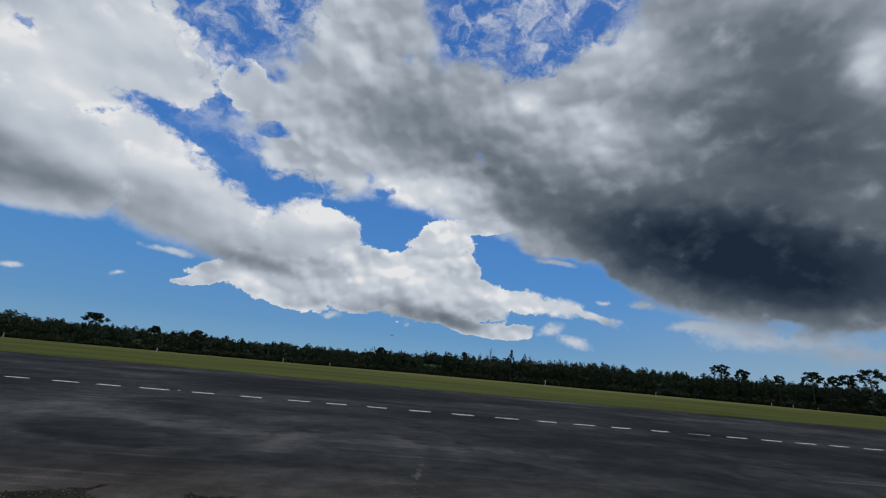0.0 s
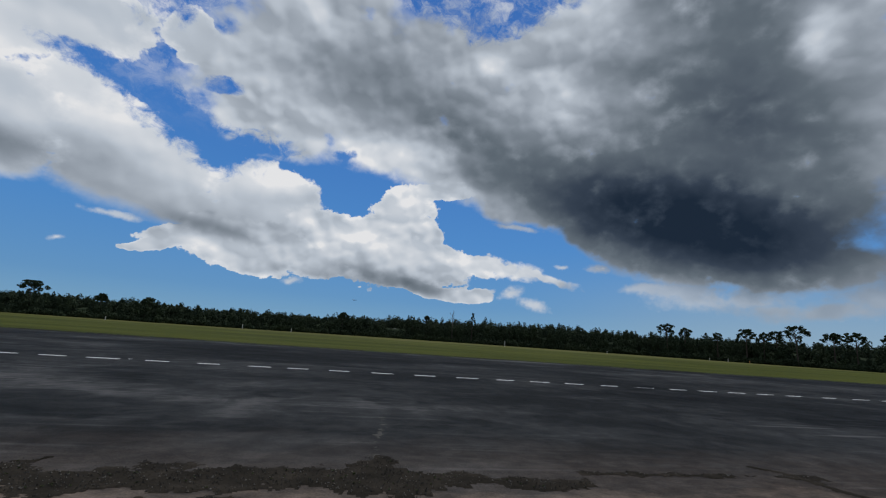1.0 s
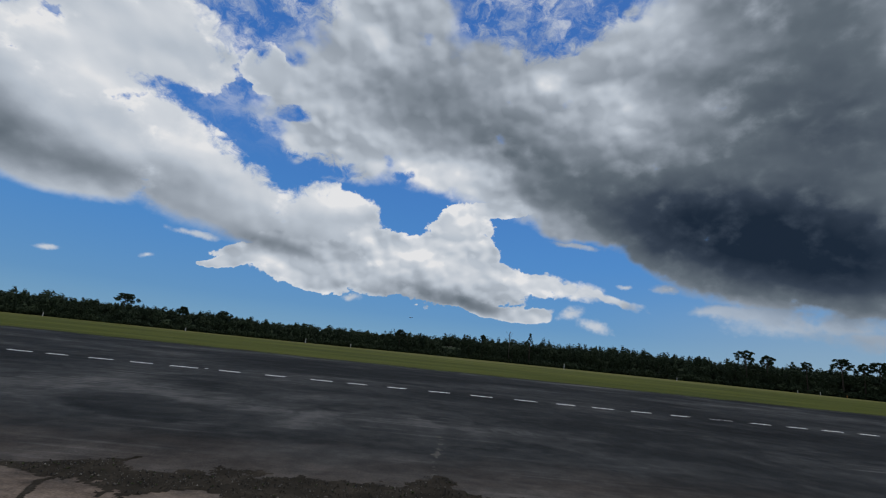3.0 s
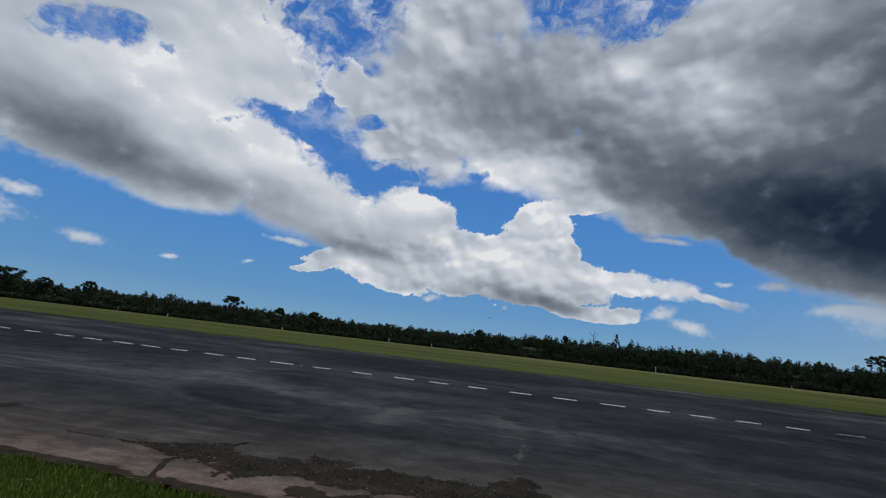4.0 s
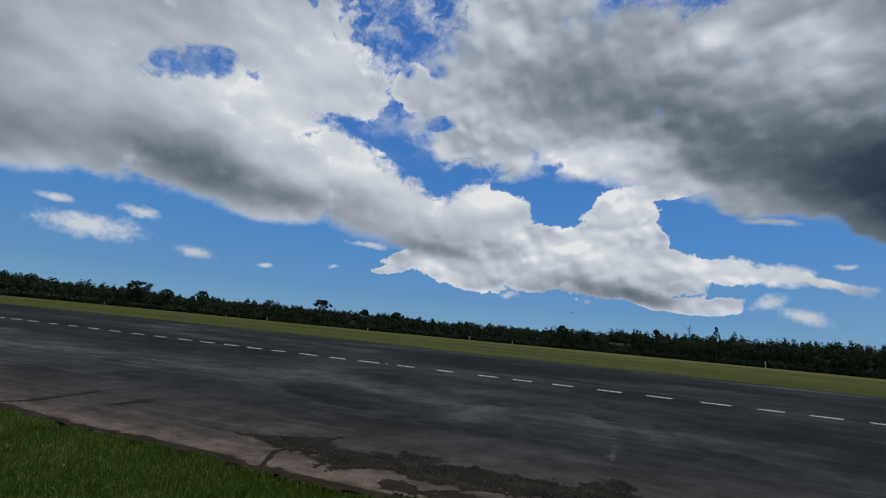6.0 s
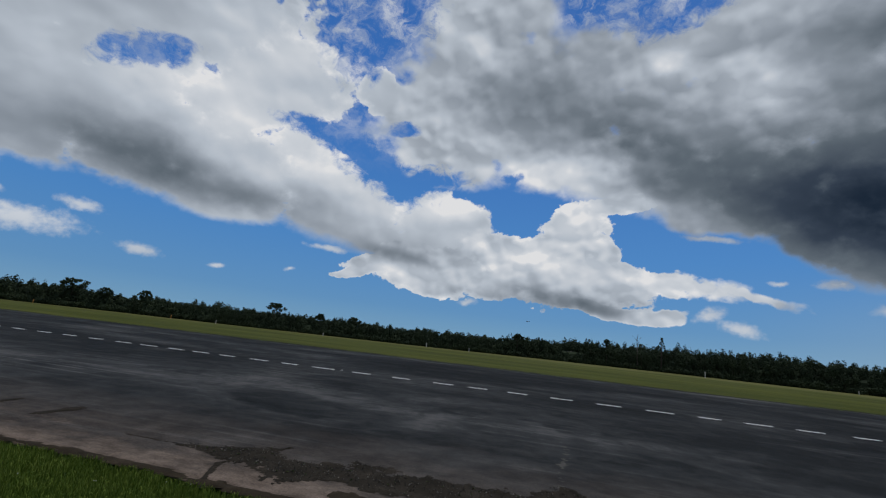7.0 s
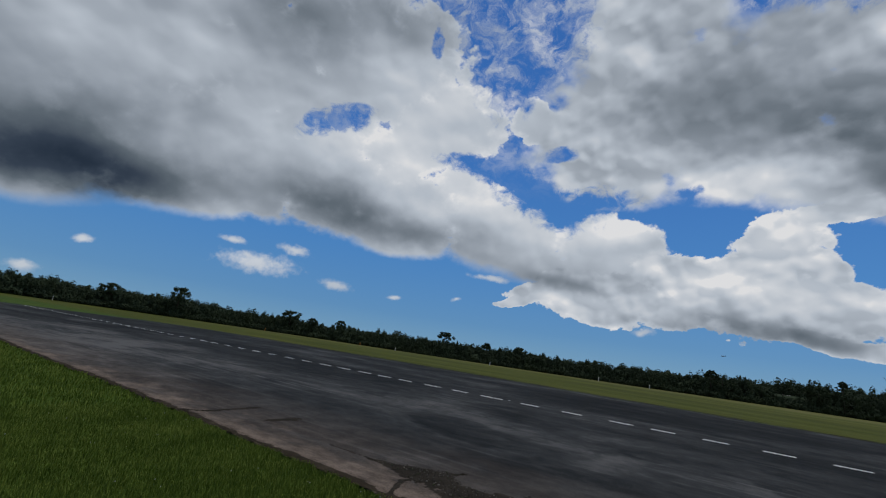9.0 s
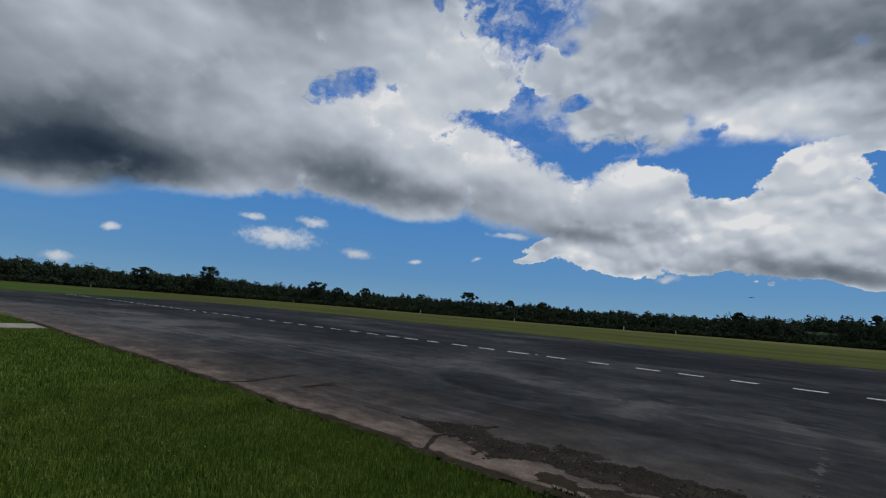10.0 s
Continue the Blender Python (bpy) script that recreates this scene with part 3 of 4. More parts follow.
def part(name, bm, mat, parent, label=""):
    """Links a bmesh as one mesh object under a thing."""
    me = bpy.data.meshes.new(name)
    bm.to_mesh(me)
    bm.free()
    me.materials.append(mat)
    ob = new(name, me)
    ob.parent = parent
    if label:
        ob["label"] = label
    return ob


def soup(verts, size):
    """Faces for a run of loose polygons of one size."""
    n = len(verts) // size
    return np.arange(n * size).reshape(n, size)


def wave(x, seed, scale, octaves=4):
    """A smooth random line, about -1 to 1."""
    v, amp, tot = 0.0, 1.0, 0.0
    for o in range(octaves):
        v += amp * noise.noise(Vector((x * scale * 2 ** o, seed * 7.3, 1.7 + o)))
        tot += amp
        amp *= 0.55
    return v / tot * 1.6


# ---- ground and runway ----
def near_edge(x):
    """Where the runway's crumbled near edge runs."""
    base = 4.36 - 0.016 * x if x > -10 else 4.52 - 0.008 * (x + 10)
    return base + 0.13 * wave(x, 3, 0.45) + 0.06 * wave(x, 4, 2.6)


def far_edge(x):
    return 41.5 - 0.035 * x + 0.35 * wave(x, 8, 0.12) + 0.12 * wave(x, 9, 1.1)


def ground_sheet():
    """One sheet of turf to the horizon, finer near the walk."""
    xs = np.concatenate([[-4500, -2200, -1100, -600, -350], np.linspace(-200, 200, 41), [350, 600, 1100, 2200, 4500]])
    ys = np.concatenate([[-4500, -2000, -800, -300, -100, -40], np.linspace(-15, 250, 54), [330, 500, 900, 1800, 4500]])
    verts = []
    for yy in ys:
        for xx in xs:
            low = -0.045 if 4.0 < yy < 45 and -95 < xx < 160 else -0.03
            roll = 0.0 if yy < 60 or yy > 400 or abs(xx) > 400 else 0.12 * noise.noise(Vector((xx * 0.02, yy * 0.03, 0.3)))
            verts.append((xx, yy, low + roll))
    n = len(xs)
    faces = [(j * n + i, j * n + i + 1, (j + 1) * n + i + 1, (j + 1) * n + i) for j in range(len(ys) - 1) for i in range(n - 1)]
    return tagged(mesh_object("ground", verts, faces, TURF), "mown green grass field around an old airfield", "grass", kind="structure")


def runway():
    """The asphalt: a slab with ragged rims and a rounded far end."""
    xs = np.concatenate([np.linspace(-86, -24, 160), np.linspace(-23.9, 12, 720), np.linspace(12.1, 160, 220)])
    rows = [0.0, 0.004, 0.02, 0.12, 0.4, 0.75, 0.98, 1.0]
    verts, faces = [], []
    for x in xs:
        lo, hi = near_edge(x), far_edge(x)
        if x < -70:
            k = (x + 86.0) / 16.0
            lo += (1 - math.sqrt(max(0, 1 - (1 - k) ** 2))) * 6.0
            hi -= (1 - math.sqrt(max(0, 1 - (1 - k) ** 2))) * 9.0
        for r in rows:
            verts.append((x, lo + (hi - lo) * r, 0.0 if 0 < r < 1 else -0.05))
    m = len(rows)
    for i in range(len(xs) - 1):
        for j in range(m - 1):
            faces.append((i * m + j, (i + 1) * m + j, (i + 1) * m + j + 1, i * m + j + 1))
    ob = mesh_object("runway", verts, faces, ASPHALT)
    return tagged(ob, "wide worn dark asphalt runway with streaks and a crumbled sandy edge", "runway", kind="structure")


ground_sheet()
road = runway()

# the painted broken line: spacing was paced out by hand, so no two gaps agree
LINE_Y = 19.13
MEASURED = [-22.39, -20.63, -19.06, -17.41, -15.97, -14.48, -12.72, -11.10, -9.39, -7.51, -5.65, -3.74, -2.25, -0.60, 1.18, 2.98, 4.86,
            6.60, 8.22, 9.89, 11.62, 13.39, 15.16, 16.80, 18.42, 20.05, 21.72, 23.85, 25.83]


def painted_dash(x, length, worn):
    """A strip of paint with chewed rims; the worn one is a row of flakes."""
    bits = []
    if worn:
        at = x - length / 2
        while at < x + length / 2:
            w = pick.uniform(0.05, 0.2)
            bits.append((at, at + w))
            at += w + pick.uniform(0.04, 0.12)
    else:
        bits.append((x - length / 2, x + length / 2))
    verts, faces = [], []
    for a, b in bits:
        n = max(2, int((b - a) / 0.07))
        base = len(verts)
        for i in range(n + 1):
            s = a + (b - a) * i / n
            e = 0.35 if i in (0, n) else 1.0
            y0 = LINE_Y + 0.03 * wave(s, 21, 0.2)
            verts += [(s, y0 - 0.115 * e + pick.uniform(-0.012, 0.012), 0.005), (s, y0 + 0.115 * e + pick.uniform(-0.012, 0.012), 0.005)]
        for i in range(n):
            k = base + 2 * i
            faces.append((k, k + 2, k + 3, k + 1))
    ob = mesh_object("painted_dash", verts, faces, PAINT)
    label = "white painted dash worn to flakes on the asphalt" if worn else "white painted dash on the dark asphalt"
    return tagged(ob, label, "road marking", "dashes of the broken line")


dashes = list(MEASURED)
s = MEASURED[0]
while s > -81:
    s -= 1.72 + pick.uniform(-0.12, 0.12)
    dashes.append(s)
s = MEASURED[-1]
while s < 60:
    s += 1.75 + pick.uniform(-0.12, 0.12)
    dashes.append(s)
for s in dashes:
    painted_dash(s, 1.15 if s == -9.39 else pick.uniform(0.82, 1.02), s == 13.39)
# a dropped fleck of paint past one dash
tagged(mesh_object("paint_fleck", [(-8.62, 19.30, 0.005), (-8.50, 19.28, 0.005), (-8.47, 19.36, 0.005), (-8.55, 19.40, 0.005), (-8.63, 19.37, 0.005)], [(0, 1, 2, 3, 4)], PAINT),
       "small white paint fleck on the asphalt", "road marking")


# ---- broken ground along the edge ----
def patch(name, field, x0, x1, y0, y1, step, mat, top, label, category, rim=0.012):
    """A thin ragged sheet wherever field(x, y) is above nought."""
    nx, ny = int((x1 - x0) / step), int((y1 - y0) / step)
    idx, verts, faces = {}, [], []

    def vert(i, j):
        if (i, j) not in idx:
            x, y = x0 + i * step, y0 + j * step
            f = field(x, y)
            jx, jy = noise.noise(Vector((x * 9, y * 9, 2))) * step * 0.7, noise.noise(Vector((x * 9, y * 9, 5))) * step * 0.7
            h = min(1.0, max(0.0, f * 5.0))
            idx[(i, j)] = len(verts)
            verts.append((x + jx, y + jy, 0.001 + top * h * (0.6 + 0.5 * noise.noise(Vector((x * 5, y * 5, 0))))))
        return idx[(i, j)]
    for j in range(ny):
        for i in range(nx):
            if field(x0 + (i + 0.5) * step, y0 + (j + 0.5) * step) > 0:
                faces.append((vert(i, j), vert(i + 1, j), vert(i + 1, j + 1), vert(i, j + 1)))
    ob = mesh_object(name, verts, faces, mat, smooth=True)
    return tagged(ob, label, category, kind="stuff")


def n2(x, y, s, seed):
    return noise.fractal(Vector((x * s, y * s, seed)), 1.0, 2.0, 5)


def weed_band(x, y):
    """The strip of dirt, moss and loose stone that lies along a joint near the rim."""
    mid = 5.45 + 0.12 * wave(x, 31, 0.5)
    half = 0.43 if -3.4 < x < 1.0 else (0.20 if x < 3.1 else 0.10)
    if x > 3.1:
        mid = 5.84
    if x < -3.4:
        half = 0.43 * max(0.0, (x + 4.7) / 1.3)
    if x > 7.0:
        return -1.0
    gaps = 0.0 if x < 3.1 else 0.55
    return 0.55 - abs(y - mid) / max(half, 0.01) * 0.55 + 0.75 * n2(x, y, 1.25, 3.0) + 0.22 * n2(x, y, 5.5, 4.0) - gaps * (0.35 + n2(x, 0.0, 2.2, 9.0)) - 0.02


def rim_dirt(x, y):
    """Dark soil where the turf meets the asphalt."""
    e = near_edge(x)
    return 0.35 - abs(y - e - 0.0) / 0.085 * 0.35 + 0.26 * n2(x, y, 2.6, 6.0)


def crack_line(points, width, seed):
    def field(x, y):
        best = 9.0
        for (ax, ay), (bx, by) in zip(points, points[1:]):
            ux, uy = bx - ax, by - ay
            t = max(0.0, min(1.0, ((x - ax) * ux + (y - ay) * uy) / (ux * ux + uy * uy)))
            best = min(best, math.hypot(x - ax - t * ux, y - ay - t * uy))
        return 0.5 - best / width * 0.5 + 0.34 * n2(x, y, 3.2, seed)
    return field


def far_seam(x, y):
    """A dark seam where the far turf meets the asphalt."""
    return 0.4 - abs(y - far_edge(x)) / 0.45 * 0.4 + 0.35 * n2(x * 0.3, y, 0.9, 16.0)


CRACK_MID = [(0.92, 4.40), (0.70, 4.89), (0.60, 5.64), (0.46, 6.4)]
CRACK_PALE = [(0.46, 6.4), (0.45, 7.0), (0.50, 7.5), (0.62, 8.4), (0.67, 9.6)]
CRACK_WEST = [(-3.18, 4.25), (-3.37, 4.5), (-3.6, 5.0), (-3.40, 5.6), (-3.3, 6.1)]
CRACK_FAR = [(-8.5, 4.55), (-8.25, 4.95), (-8.35, 5.5), (-8.46, 6.2)]
CRACK_EAST = [(6.3, 6.3), (6.55, 6.05), (6.6, 5.4), (6.8, 4.6)]


def crumbs(x, y):
    """Flecks of grit strewn along the fine crack."""
    return crack_line(CRACK_PALE, 0.06, 13.0)(x, y) - 0.42 + 0.9 * n2(x, y, 6.0, 31.0)


patch("dirt_strip", weed_band, -5.4, 7.0, 4.4, 6.5, 0.045, DIRT, 0.010, "dark mossy dirt and loose stone along the runway edge", "dirt")
patch("edge_soil_and_seam", rim_dirt, -24.0, 2.0, 4.0, 5.1, 0.05, SOIL, 0.02, "bare dark soil between the grass and the asphalt", "dirt")
patch("edge_soil_and_seam", far_seam, -68.0, 90.0, 36.0, 46.5, 0.25, DIRT, 0.03, "dark seam along the far edge of the runway", "dirt")
patch("edge_soil_and_seam", lambda x, y: 0.42 - math.hypot((x + 1.05) / 0.75, (y - 4.50 + 0.1 * x) / 0.20) * 0.42 + 0.3 * n2(x, y, 2.4, 8.0), -2.2, 0.0, 4.05, 5.0, 0.035, SOIL, 0.012, "bare brown soil between the concrete walk and the asphalt", "dirt")
patch("crack_fill", crack_line(CRACK_MID, 0.10, 12.0), 0.0, 1.4, 4.3, 6.6, 0.04, DIRT, 0.012, "dirt-filled crack across the worn asphalt", "crack")
patch("crack_fill", crumbs, 0.1, 1.1, 6.2, 9.4, 0.022, PALE_GRIT, 0.008, "pale grit filling a crack in the asphalt", "crack")
patch("crack_fill", crack_line(CRACK_WEST, 0.032, 14.0), -4.1, -2.8, 4.2, 6.3, 0.025, DIRT, 0.012, "dirt-filled crack across the worn asphalt", "crack")
patch("crack_fill", crack_line(CRACK_FAR, 0.06, 15.0), -9.0, -7.9, 4.5, 6.4, 0.05, DIRT, 0.012, "dirt-filled crack across the worn asphalt", "crack")
patch("crack_fill", crack_line([(-7.24, 5.6), (-7.27, 6.25)], 0.10, 16.0), -7.6, -6.9, 5.4, 6.5, 0.05, DIRT, 0.012, "dirt-filled crack across the worn asphalt", "crack")
patch("crack_fill", crack_line(CRACK_EAST, 0.09, 17.0), 6.0, 7.1, 4.4, 6.5, 0.045, DIRT, 0.012, "dirt-filled crack across the worn asphalt", "crack")


def slab(x0, x1, y0, y1, rough, bow, label):
    """A poured concrete walk whose front rim has broken away; bow: how far the front stands out in its middle."""
    n = 70
    rim = []
    for i in range(n + 1):
        x = x0 + (x1 - x0) * i / n
        u = i / n
        lift = bow * (1.0 - abs(u - 0.52) ** 1.6 / 0.52 ** 1.6 * (1.0 if u < 0.52 else 0.55))
        rim.append((x + 0.02 * pick.uniform(-1, 1), y1 + lift + rough * (0.6 * wave(x, 41, 1.3) + 0.45 * wave(x, 42, 5.0))))
    verts, faces = [], []
    for (x, y) in rim:
        verts += [(x, y, -0.05), (x, y, 0.014), (x, y - 0.010, 0.022), (x, y - 0.4, 0.023), (x, y0, 0.023), (x, y0, -0.05)]
    for i in range(n):
        for j in range(5):
            a = i * 6 + j
            faces.append((a, a + 6, a + 7, a + 1))
    faces.append(tuple(range(0, 6)))
    faces.append(tuple(reversed(range(n * 6, n * 6 + 6))))
    return tagged(mesh_object("concrete_slab", verts, faces, CONCRETE), label, "concrete slab")


slab(-1.20, 1.05, -2.5, 4.12, 0.11, 0.50, "pale poured concrete walk with a broken front edge in the grass")
slab(-22.4, -20.4, -2.5, 4.45, 0.03, 0.0, "pale concrete walk leading through the grass to the runway")


def stones():
    """Loose stone that gathers in the strip and the cracks."""
    verts, faces = [], []
    k = 0
    while k < 3200:
        x, y = pick.uniform(-5.0, 6.8), pick.uniform(4.5, 6.4)
        if weed_band(x, y) < 0.02 and not (0.2 < x < 1.1 and abs(crack_line(CRACK_MID, 0.10, 12.0)(x, y)) > 0 and crack_line(CRACK_MID, 0.2, 12.0)(x, y) > 0):
            k += 0.15
            continue
        k += 1
        r = pick.choice((0.004, 0.005, 0.006, 0.008, 0.012))
        base = len(verts)
        a0 = pick.uniform(0, 6.28)
        for a in range(5):
            an = a0 + a * 1.2566
            verts.append((x + r * math.cos(an) * pick.uniform(0.7, 1.2), y + r * math.sin(an) * pick.uniform(0.7, 1.2), 0.012))
        verts.append((x, y, 0.016 + r * pick.uniform(0.6, 1.1)))
        faces += [(base + a, base + (a + 1) % 5, base + 5) for a in range(5)]
    return tagged(mesh_object("loose_gravel", verts, faces, GRAVEL), "loose grey gravel scattered over the dirt strip", "gravel", kind="stuff")


stones()


# ---- near turf ----
def blades(count, inside, lo, hi, width, height, mat, name, label, category):
    """Bent grass blades, each of two faces."""
    x = rng.uniform(lo[0], hi[0], count * 2)
    y = rng.uniform(lo[1], hi[1], count * 2)
    keep = np.array([inside(a, b) for a, b in zip(x.tolist(), y.tolist())])
    x, y = x[keep][:count], y[keep][:count]
    n = len(x)
    an = rng.uniform(0, 2 * np.pi, n)
    h = rng.uniform(*height, n)
    w = rng.uniform(*width, n)
    lean = rng.uniform(0.2, 1.1, n) * h
    la = rng.uniform(0, 2 * np.pi, n)
    dx, dy = np.cos(an) * w, np.sin(an) * w
    lx, ly = np.cos(la) * lean, np.sin(la) * lean
    z0 = np.full(n, -0.045)
    P = lambda a, b, c: np.stack([a, b, c], 1)
    v0, v1 = P(x - dx, y - dy, z0), P(x + dx, y + dy, z0)
    v2, v3 = P(x + dx * 0.7 + lx * 0.35, y + dy * 0.7 + ly * 0.35, z0 + 0.045 + h * 0.6), P(x - dx * 0.7 + lx * 0.35, y - dy * 0.7 + ly * 0.35, z0 + 0.045 + h * 0.6)
    tip = P(x + lx, y + ly, z0 + 0.045 + h)
    verts = np.stack([v0, v1, v2, v3, tip], 1).reshape(-1, 3)
    b = np.arange(n) * 5
    faces = [f for i in b for f in ((i, i + 1, i + 2, i + 3), (i + 3, i + 2, i + 4))]
    return tagged(mesh_object(name, verts, faces, mat), label, category, kind="stuff")


def on_turf(x, y):
    if y < 1.2 and pick.random() > (y + 2.2) / 3.4:
        return False
    if x > 4.0 and pick.random() > (9.0 - x) / 5.0:
        return False
    if y > near_edge(x) + 0.03 * math.sin(x * 9) - 0.10:
        return False
    return not (-1.19 < x < 1.04 and y < 4.6) and not (-22.40 < x < -20.42)


blades(105000, on_turf, (-9.0, -2.2), (-1.0, 4.8), (0.0025, 0.005), (0.014, 0.046), BLADES, "grass", "short lush green grass beside the runway", "grass")
blades(34000, on_turf, (-27.0, -2.2), (-9.0, 4.8), (0.006, 0.012), (0.02, 0.052), BLADES, "grass", "short lush green grass beside the runway", "grass")
blades(26000, on_turf, (1.0, -2.2), (9.0, 4.6), (0.004, 0.008), (0.016, 0.048), BLADES, "grass", "short lush green grass beside the concrete walk", "grass")


def by_the_walk(x, y):
    """Where broad-leaved weeds crowd the rim of the concrete and the soil before it."""
    side = -1.24 - x
    if y < 4.05:
        return -0.05 < side < 0.5 * pick.random() ** 2 + 0.05 and n2(x, y, 2.0, 51.0) > -0.15
    return -1.75 < x < -1.02 and 4.0 < y < near_edge(x) + 0.12 and y - 4.0 > 0.25 * (x + 1.25) and n2(x, y, 2.6, 52.0) > -0.05


blades(2600, by_the_walk, (-1.85, 2.2), (-1.0, 4.7), (0.006, 0.013), (0.012, 0.045), WEED, "weeds", "dark broad-leaved weeds creeping over the walk's edge", "weeds")


def sprigs():
    """Small weeds rooted in the strip."""
    verts, faces = [], []
    for _ in range(70):
        for _ in range(30):
            x, y = pick.uniform(-4.8, 3.2), pick.uniform(4.6, 6.3)
            if weed_band(x, y) > 0.12:
                break
        else:
            continue
        for _ in range(pick.randint(4, 8)):
            an, L, up = pick.uniform(0, 6.28), pick.uniform(0.008, 0.024), pick.uniform(0.003, 0.015)
            w = L * 0.35
            c, s_ = math.cos(an), math.sin(an)
            k = len(verts)
            verts += [(x, y, 0.01), (x + c * L * 0.6 - s_ * w, y + s_ * L * 0.6 + c * w, 0.012 + up), (x + c * L, y + s_ * L, 0.012 + up * 0.8), (x + c * L * 0.6 + s_ * w, y + s_ * L * 0.6 - c * w, 0.012 + up)]
            faces.append((k, k + 1, k + 2, k + 3))
    return tagged(mesh_object("low_weeds", verts, faces, WEED), "low green weeds rooted in the dirt strip", "weeds", kind="stuff")


sprigs()


def clover():
    """White clover heads in the turf."""
    verts, faces = [], []
    for _ in range(120):
        x, y = pick.uniform(-9.0, -1.2), pick.uniform(1.2, 4.35)
        if not on_turf(x, y) or n2(x, y, 0.5, 22.0) < 0.05:
            continue
        z, r = pick.uniform(0.04, 0.06), pick.uniform(0.004, 0.0075)
        k = len(verts)
        verts += [(x + r, y, z), (x, y + r, z), (x - r, y, z), (x, y - r, z), (x, y, z + r), (x, y, z - r)]
        for a in range(4):
            faces += [(k + a, k + (a + 1) % 4, k + 4), (k + (a + 1) % 4, k + a, k + 5)]
    return tagged(mesh_object("clover_flowers", verts, faces, PETAL), "tiny white clover flowers in the grass", "flowers", kind="stuff")


clover()


# ---- woods ----
EDGE_AZ = [-84, -79, -72, -63, -55, -45, -35, -25, -10, 0, 10, 20, 30, 40, 50, 60, 72, 84]
EDGE_R = [330, 345, 340, 310, 270, 225, 185, 172, 172, 182, 196, 208, 225, 245, 265, 290, 330, 380]
TOP_AZ = [-84, -78, -74.6, -71, -68, -63, -60, -57, -52, -46, -38, -33, -29, -23, -15, -8, -2, 2, 7, 14, 21, 30, 40, 45, 50, 60, 84]
TOP_EL = [2.35, 2.15, 2.35, 1.95, 1.9, 2.25, 1.85, 1.95, 1.85, 1.7, 1.85, 1.8, 1.75, 1.9, 1.8, 1.8, 2.15, 2.2, 2.4, 2.65, 2.75, 2.6, 2.45, 2.4, 2.35, 2.6, 2.6]


def at(az, r):
    return r * math.sin(radians(az)), r * math.cos(radians(az))


def crown_leaves(x, y, z0, z1, rad, count, size, lobes):
    """Leaf clumps in a lumpy crown: each lobe is a shell of loose leaves that lie along its outside."""
    c = rng.normal(0, 1, (lobes, 3))
    c /= np.linalg.norm(c, axis=1)[:, None]
    c *= rng.uniform(0.3, 0.72, (lobes, 1))
    big = rng.uniform(0.30, 0.52, lobes)
    which = rng.integers(0, lobes, count)
    d = rng.normal(0, 1, (count, 3))
    d[:, 2] += 0.25
    d /= np.linalg.norm(d, axis=1)[:, None]
    p = c[which] + d * (big[which] * rng.uniform(0.8, 1.06, count))[:, None]
    p[:, 2] *= 1.0 - 0.15 * np.abs(p[:, 0])
    p = p * np.array([rad, rad, (z1 - z0) / 2]) + np.array([x, y, (z0 + z1) / 2])
    facing = d + rng.normal(0, 0.33, (count, 3))
    u = np.cross(facing, rng.normal(0, 1, (count, 3)))
    u /= np.linalg.norm(u, axis=1)[:, None] + 1e-6
    w = np.cross(facing, u)
    w /= np.linalg.norm(w, axis=1)[:, None] + 1e-6
    sz = rng.uniform(0.6, 1.3, (count, 1)) * size
    u, w = u * sz, w * sz * 0.8
    return np.stack([p - u, p + w * 0.9, p + u, p - w], 1).reshape(-1, 3)


def woods(az0, az1, depth, count, label, spiky):
    """A stretch of mixed woodland, too far and dense to count; spiky: the share of narrow crowns."""
    leaf, bark, bfaces = [], [], []
    for _ in range(count):
        az = rng.uniform(az0, az1)
        back = rng.uniform(0, 1) ** 1.3 * depth
        r = np.interp(az, EDGE_AZ, EDGE_R) + back
        x, y = at(az, r)
        full = 1.65 + r * math.tan(radians(np.interp(az, TOP_AZ, TOP_EL)))
        full *= 1.0 + 0.10 * wave(az, 61, 0.16) + 0.15 * wave(az, 62, 1.1, 3) * (1.0 - spiky)
        h = full * (rng.uniform(0.62, 0.95) if back > 6 else rng.uniform(0.40, 0.88))
        if rng.uniform() < 0.07:
            h = full * rng.uniform(0.98, 1.10)
        if 3.2 < az < 5.5 and back < 12:
            h = full * rng.uniform(0.22, 0.44)
        narrow = rng.uniform() < spiky
        rad = h * (rng.uniform(0.11, 0.17) if narrow else rng.uniform(0.17, 0.30))
        low = 0.0 if back < 14 else h * 0.25
        n = int(340 if back < 14 else 230)
        leaf.append(crown_leaves(x, y, low, h, rad, n, 0.29 * r / 200, 7 if narrow else 9))
        k = len(bark)
        for a in range(4):
            bark.append((x + 0.12 * math.cos(a * 1.57), y + 0.12 * math.sin(a * 1.57), -0.1))
        bark.append((x, y, h * 0.85))
        bfaces += [(k + a, k + (a + 1) % 4, k + 4) for a in range(4)]
    v = np.concatenate(leaf)
    ob = mesh_object("woods", v, soup(v, 4), LEAF)
    tr = mesh_object("trunks", bark, bfaces, BARK, ob)
    tr["label"] = "thin dark trunks in the wood"
    return tagged(ob, label, "woods", kind="stuff")


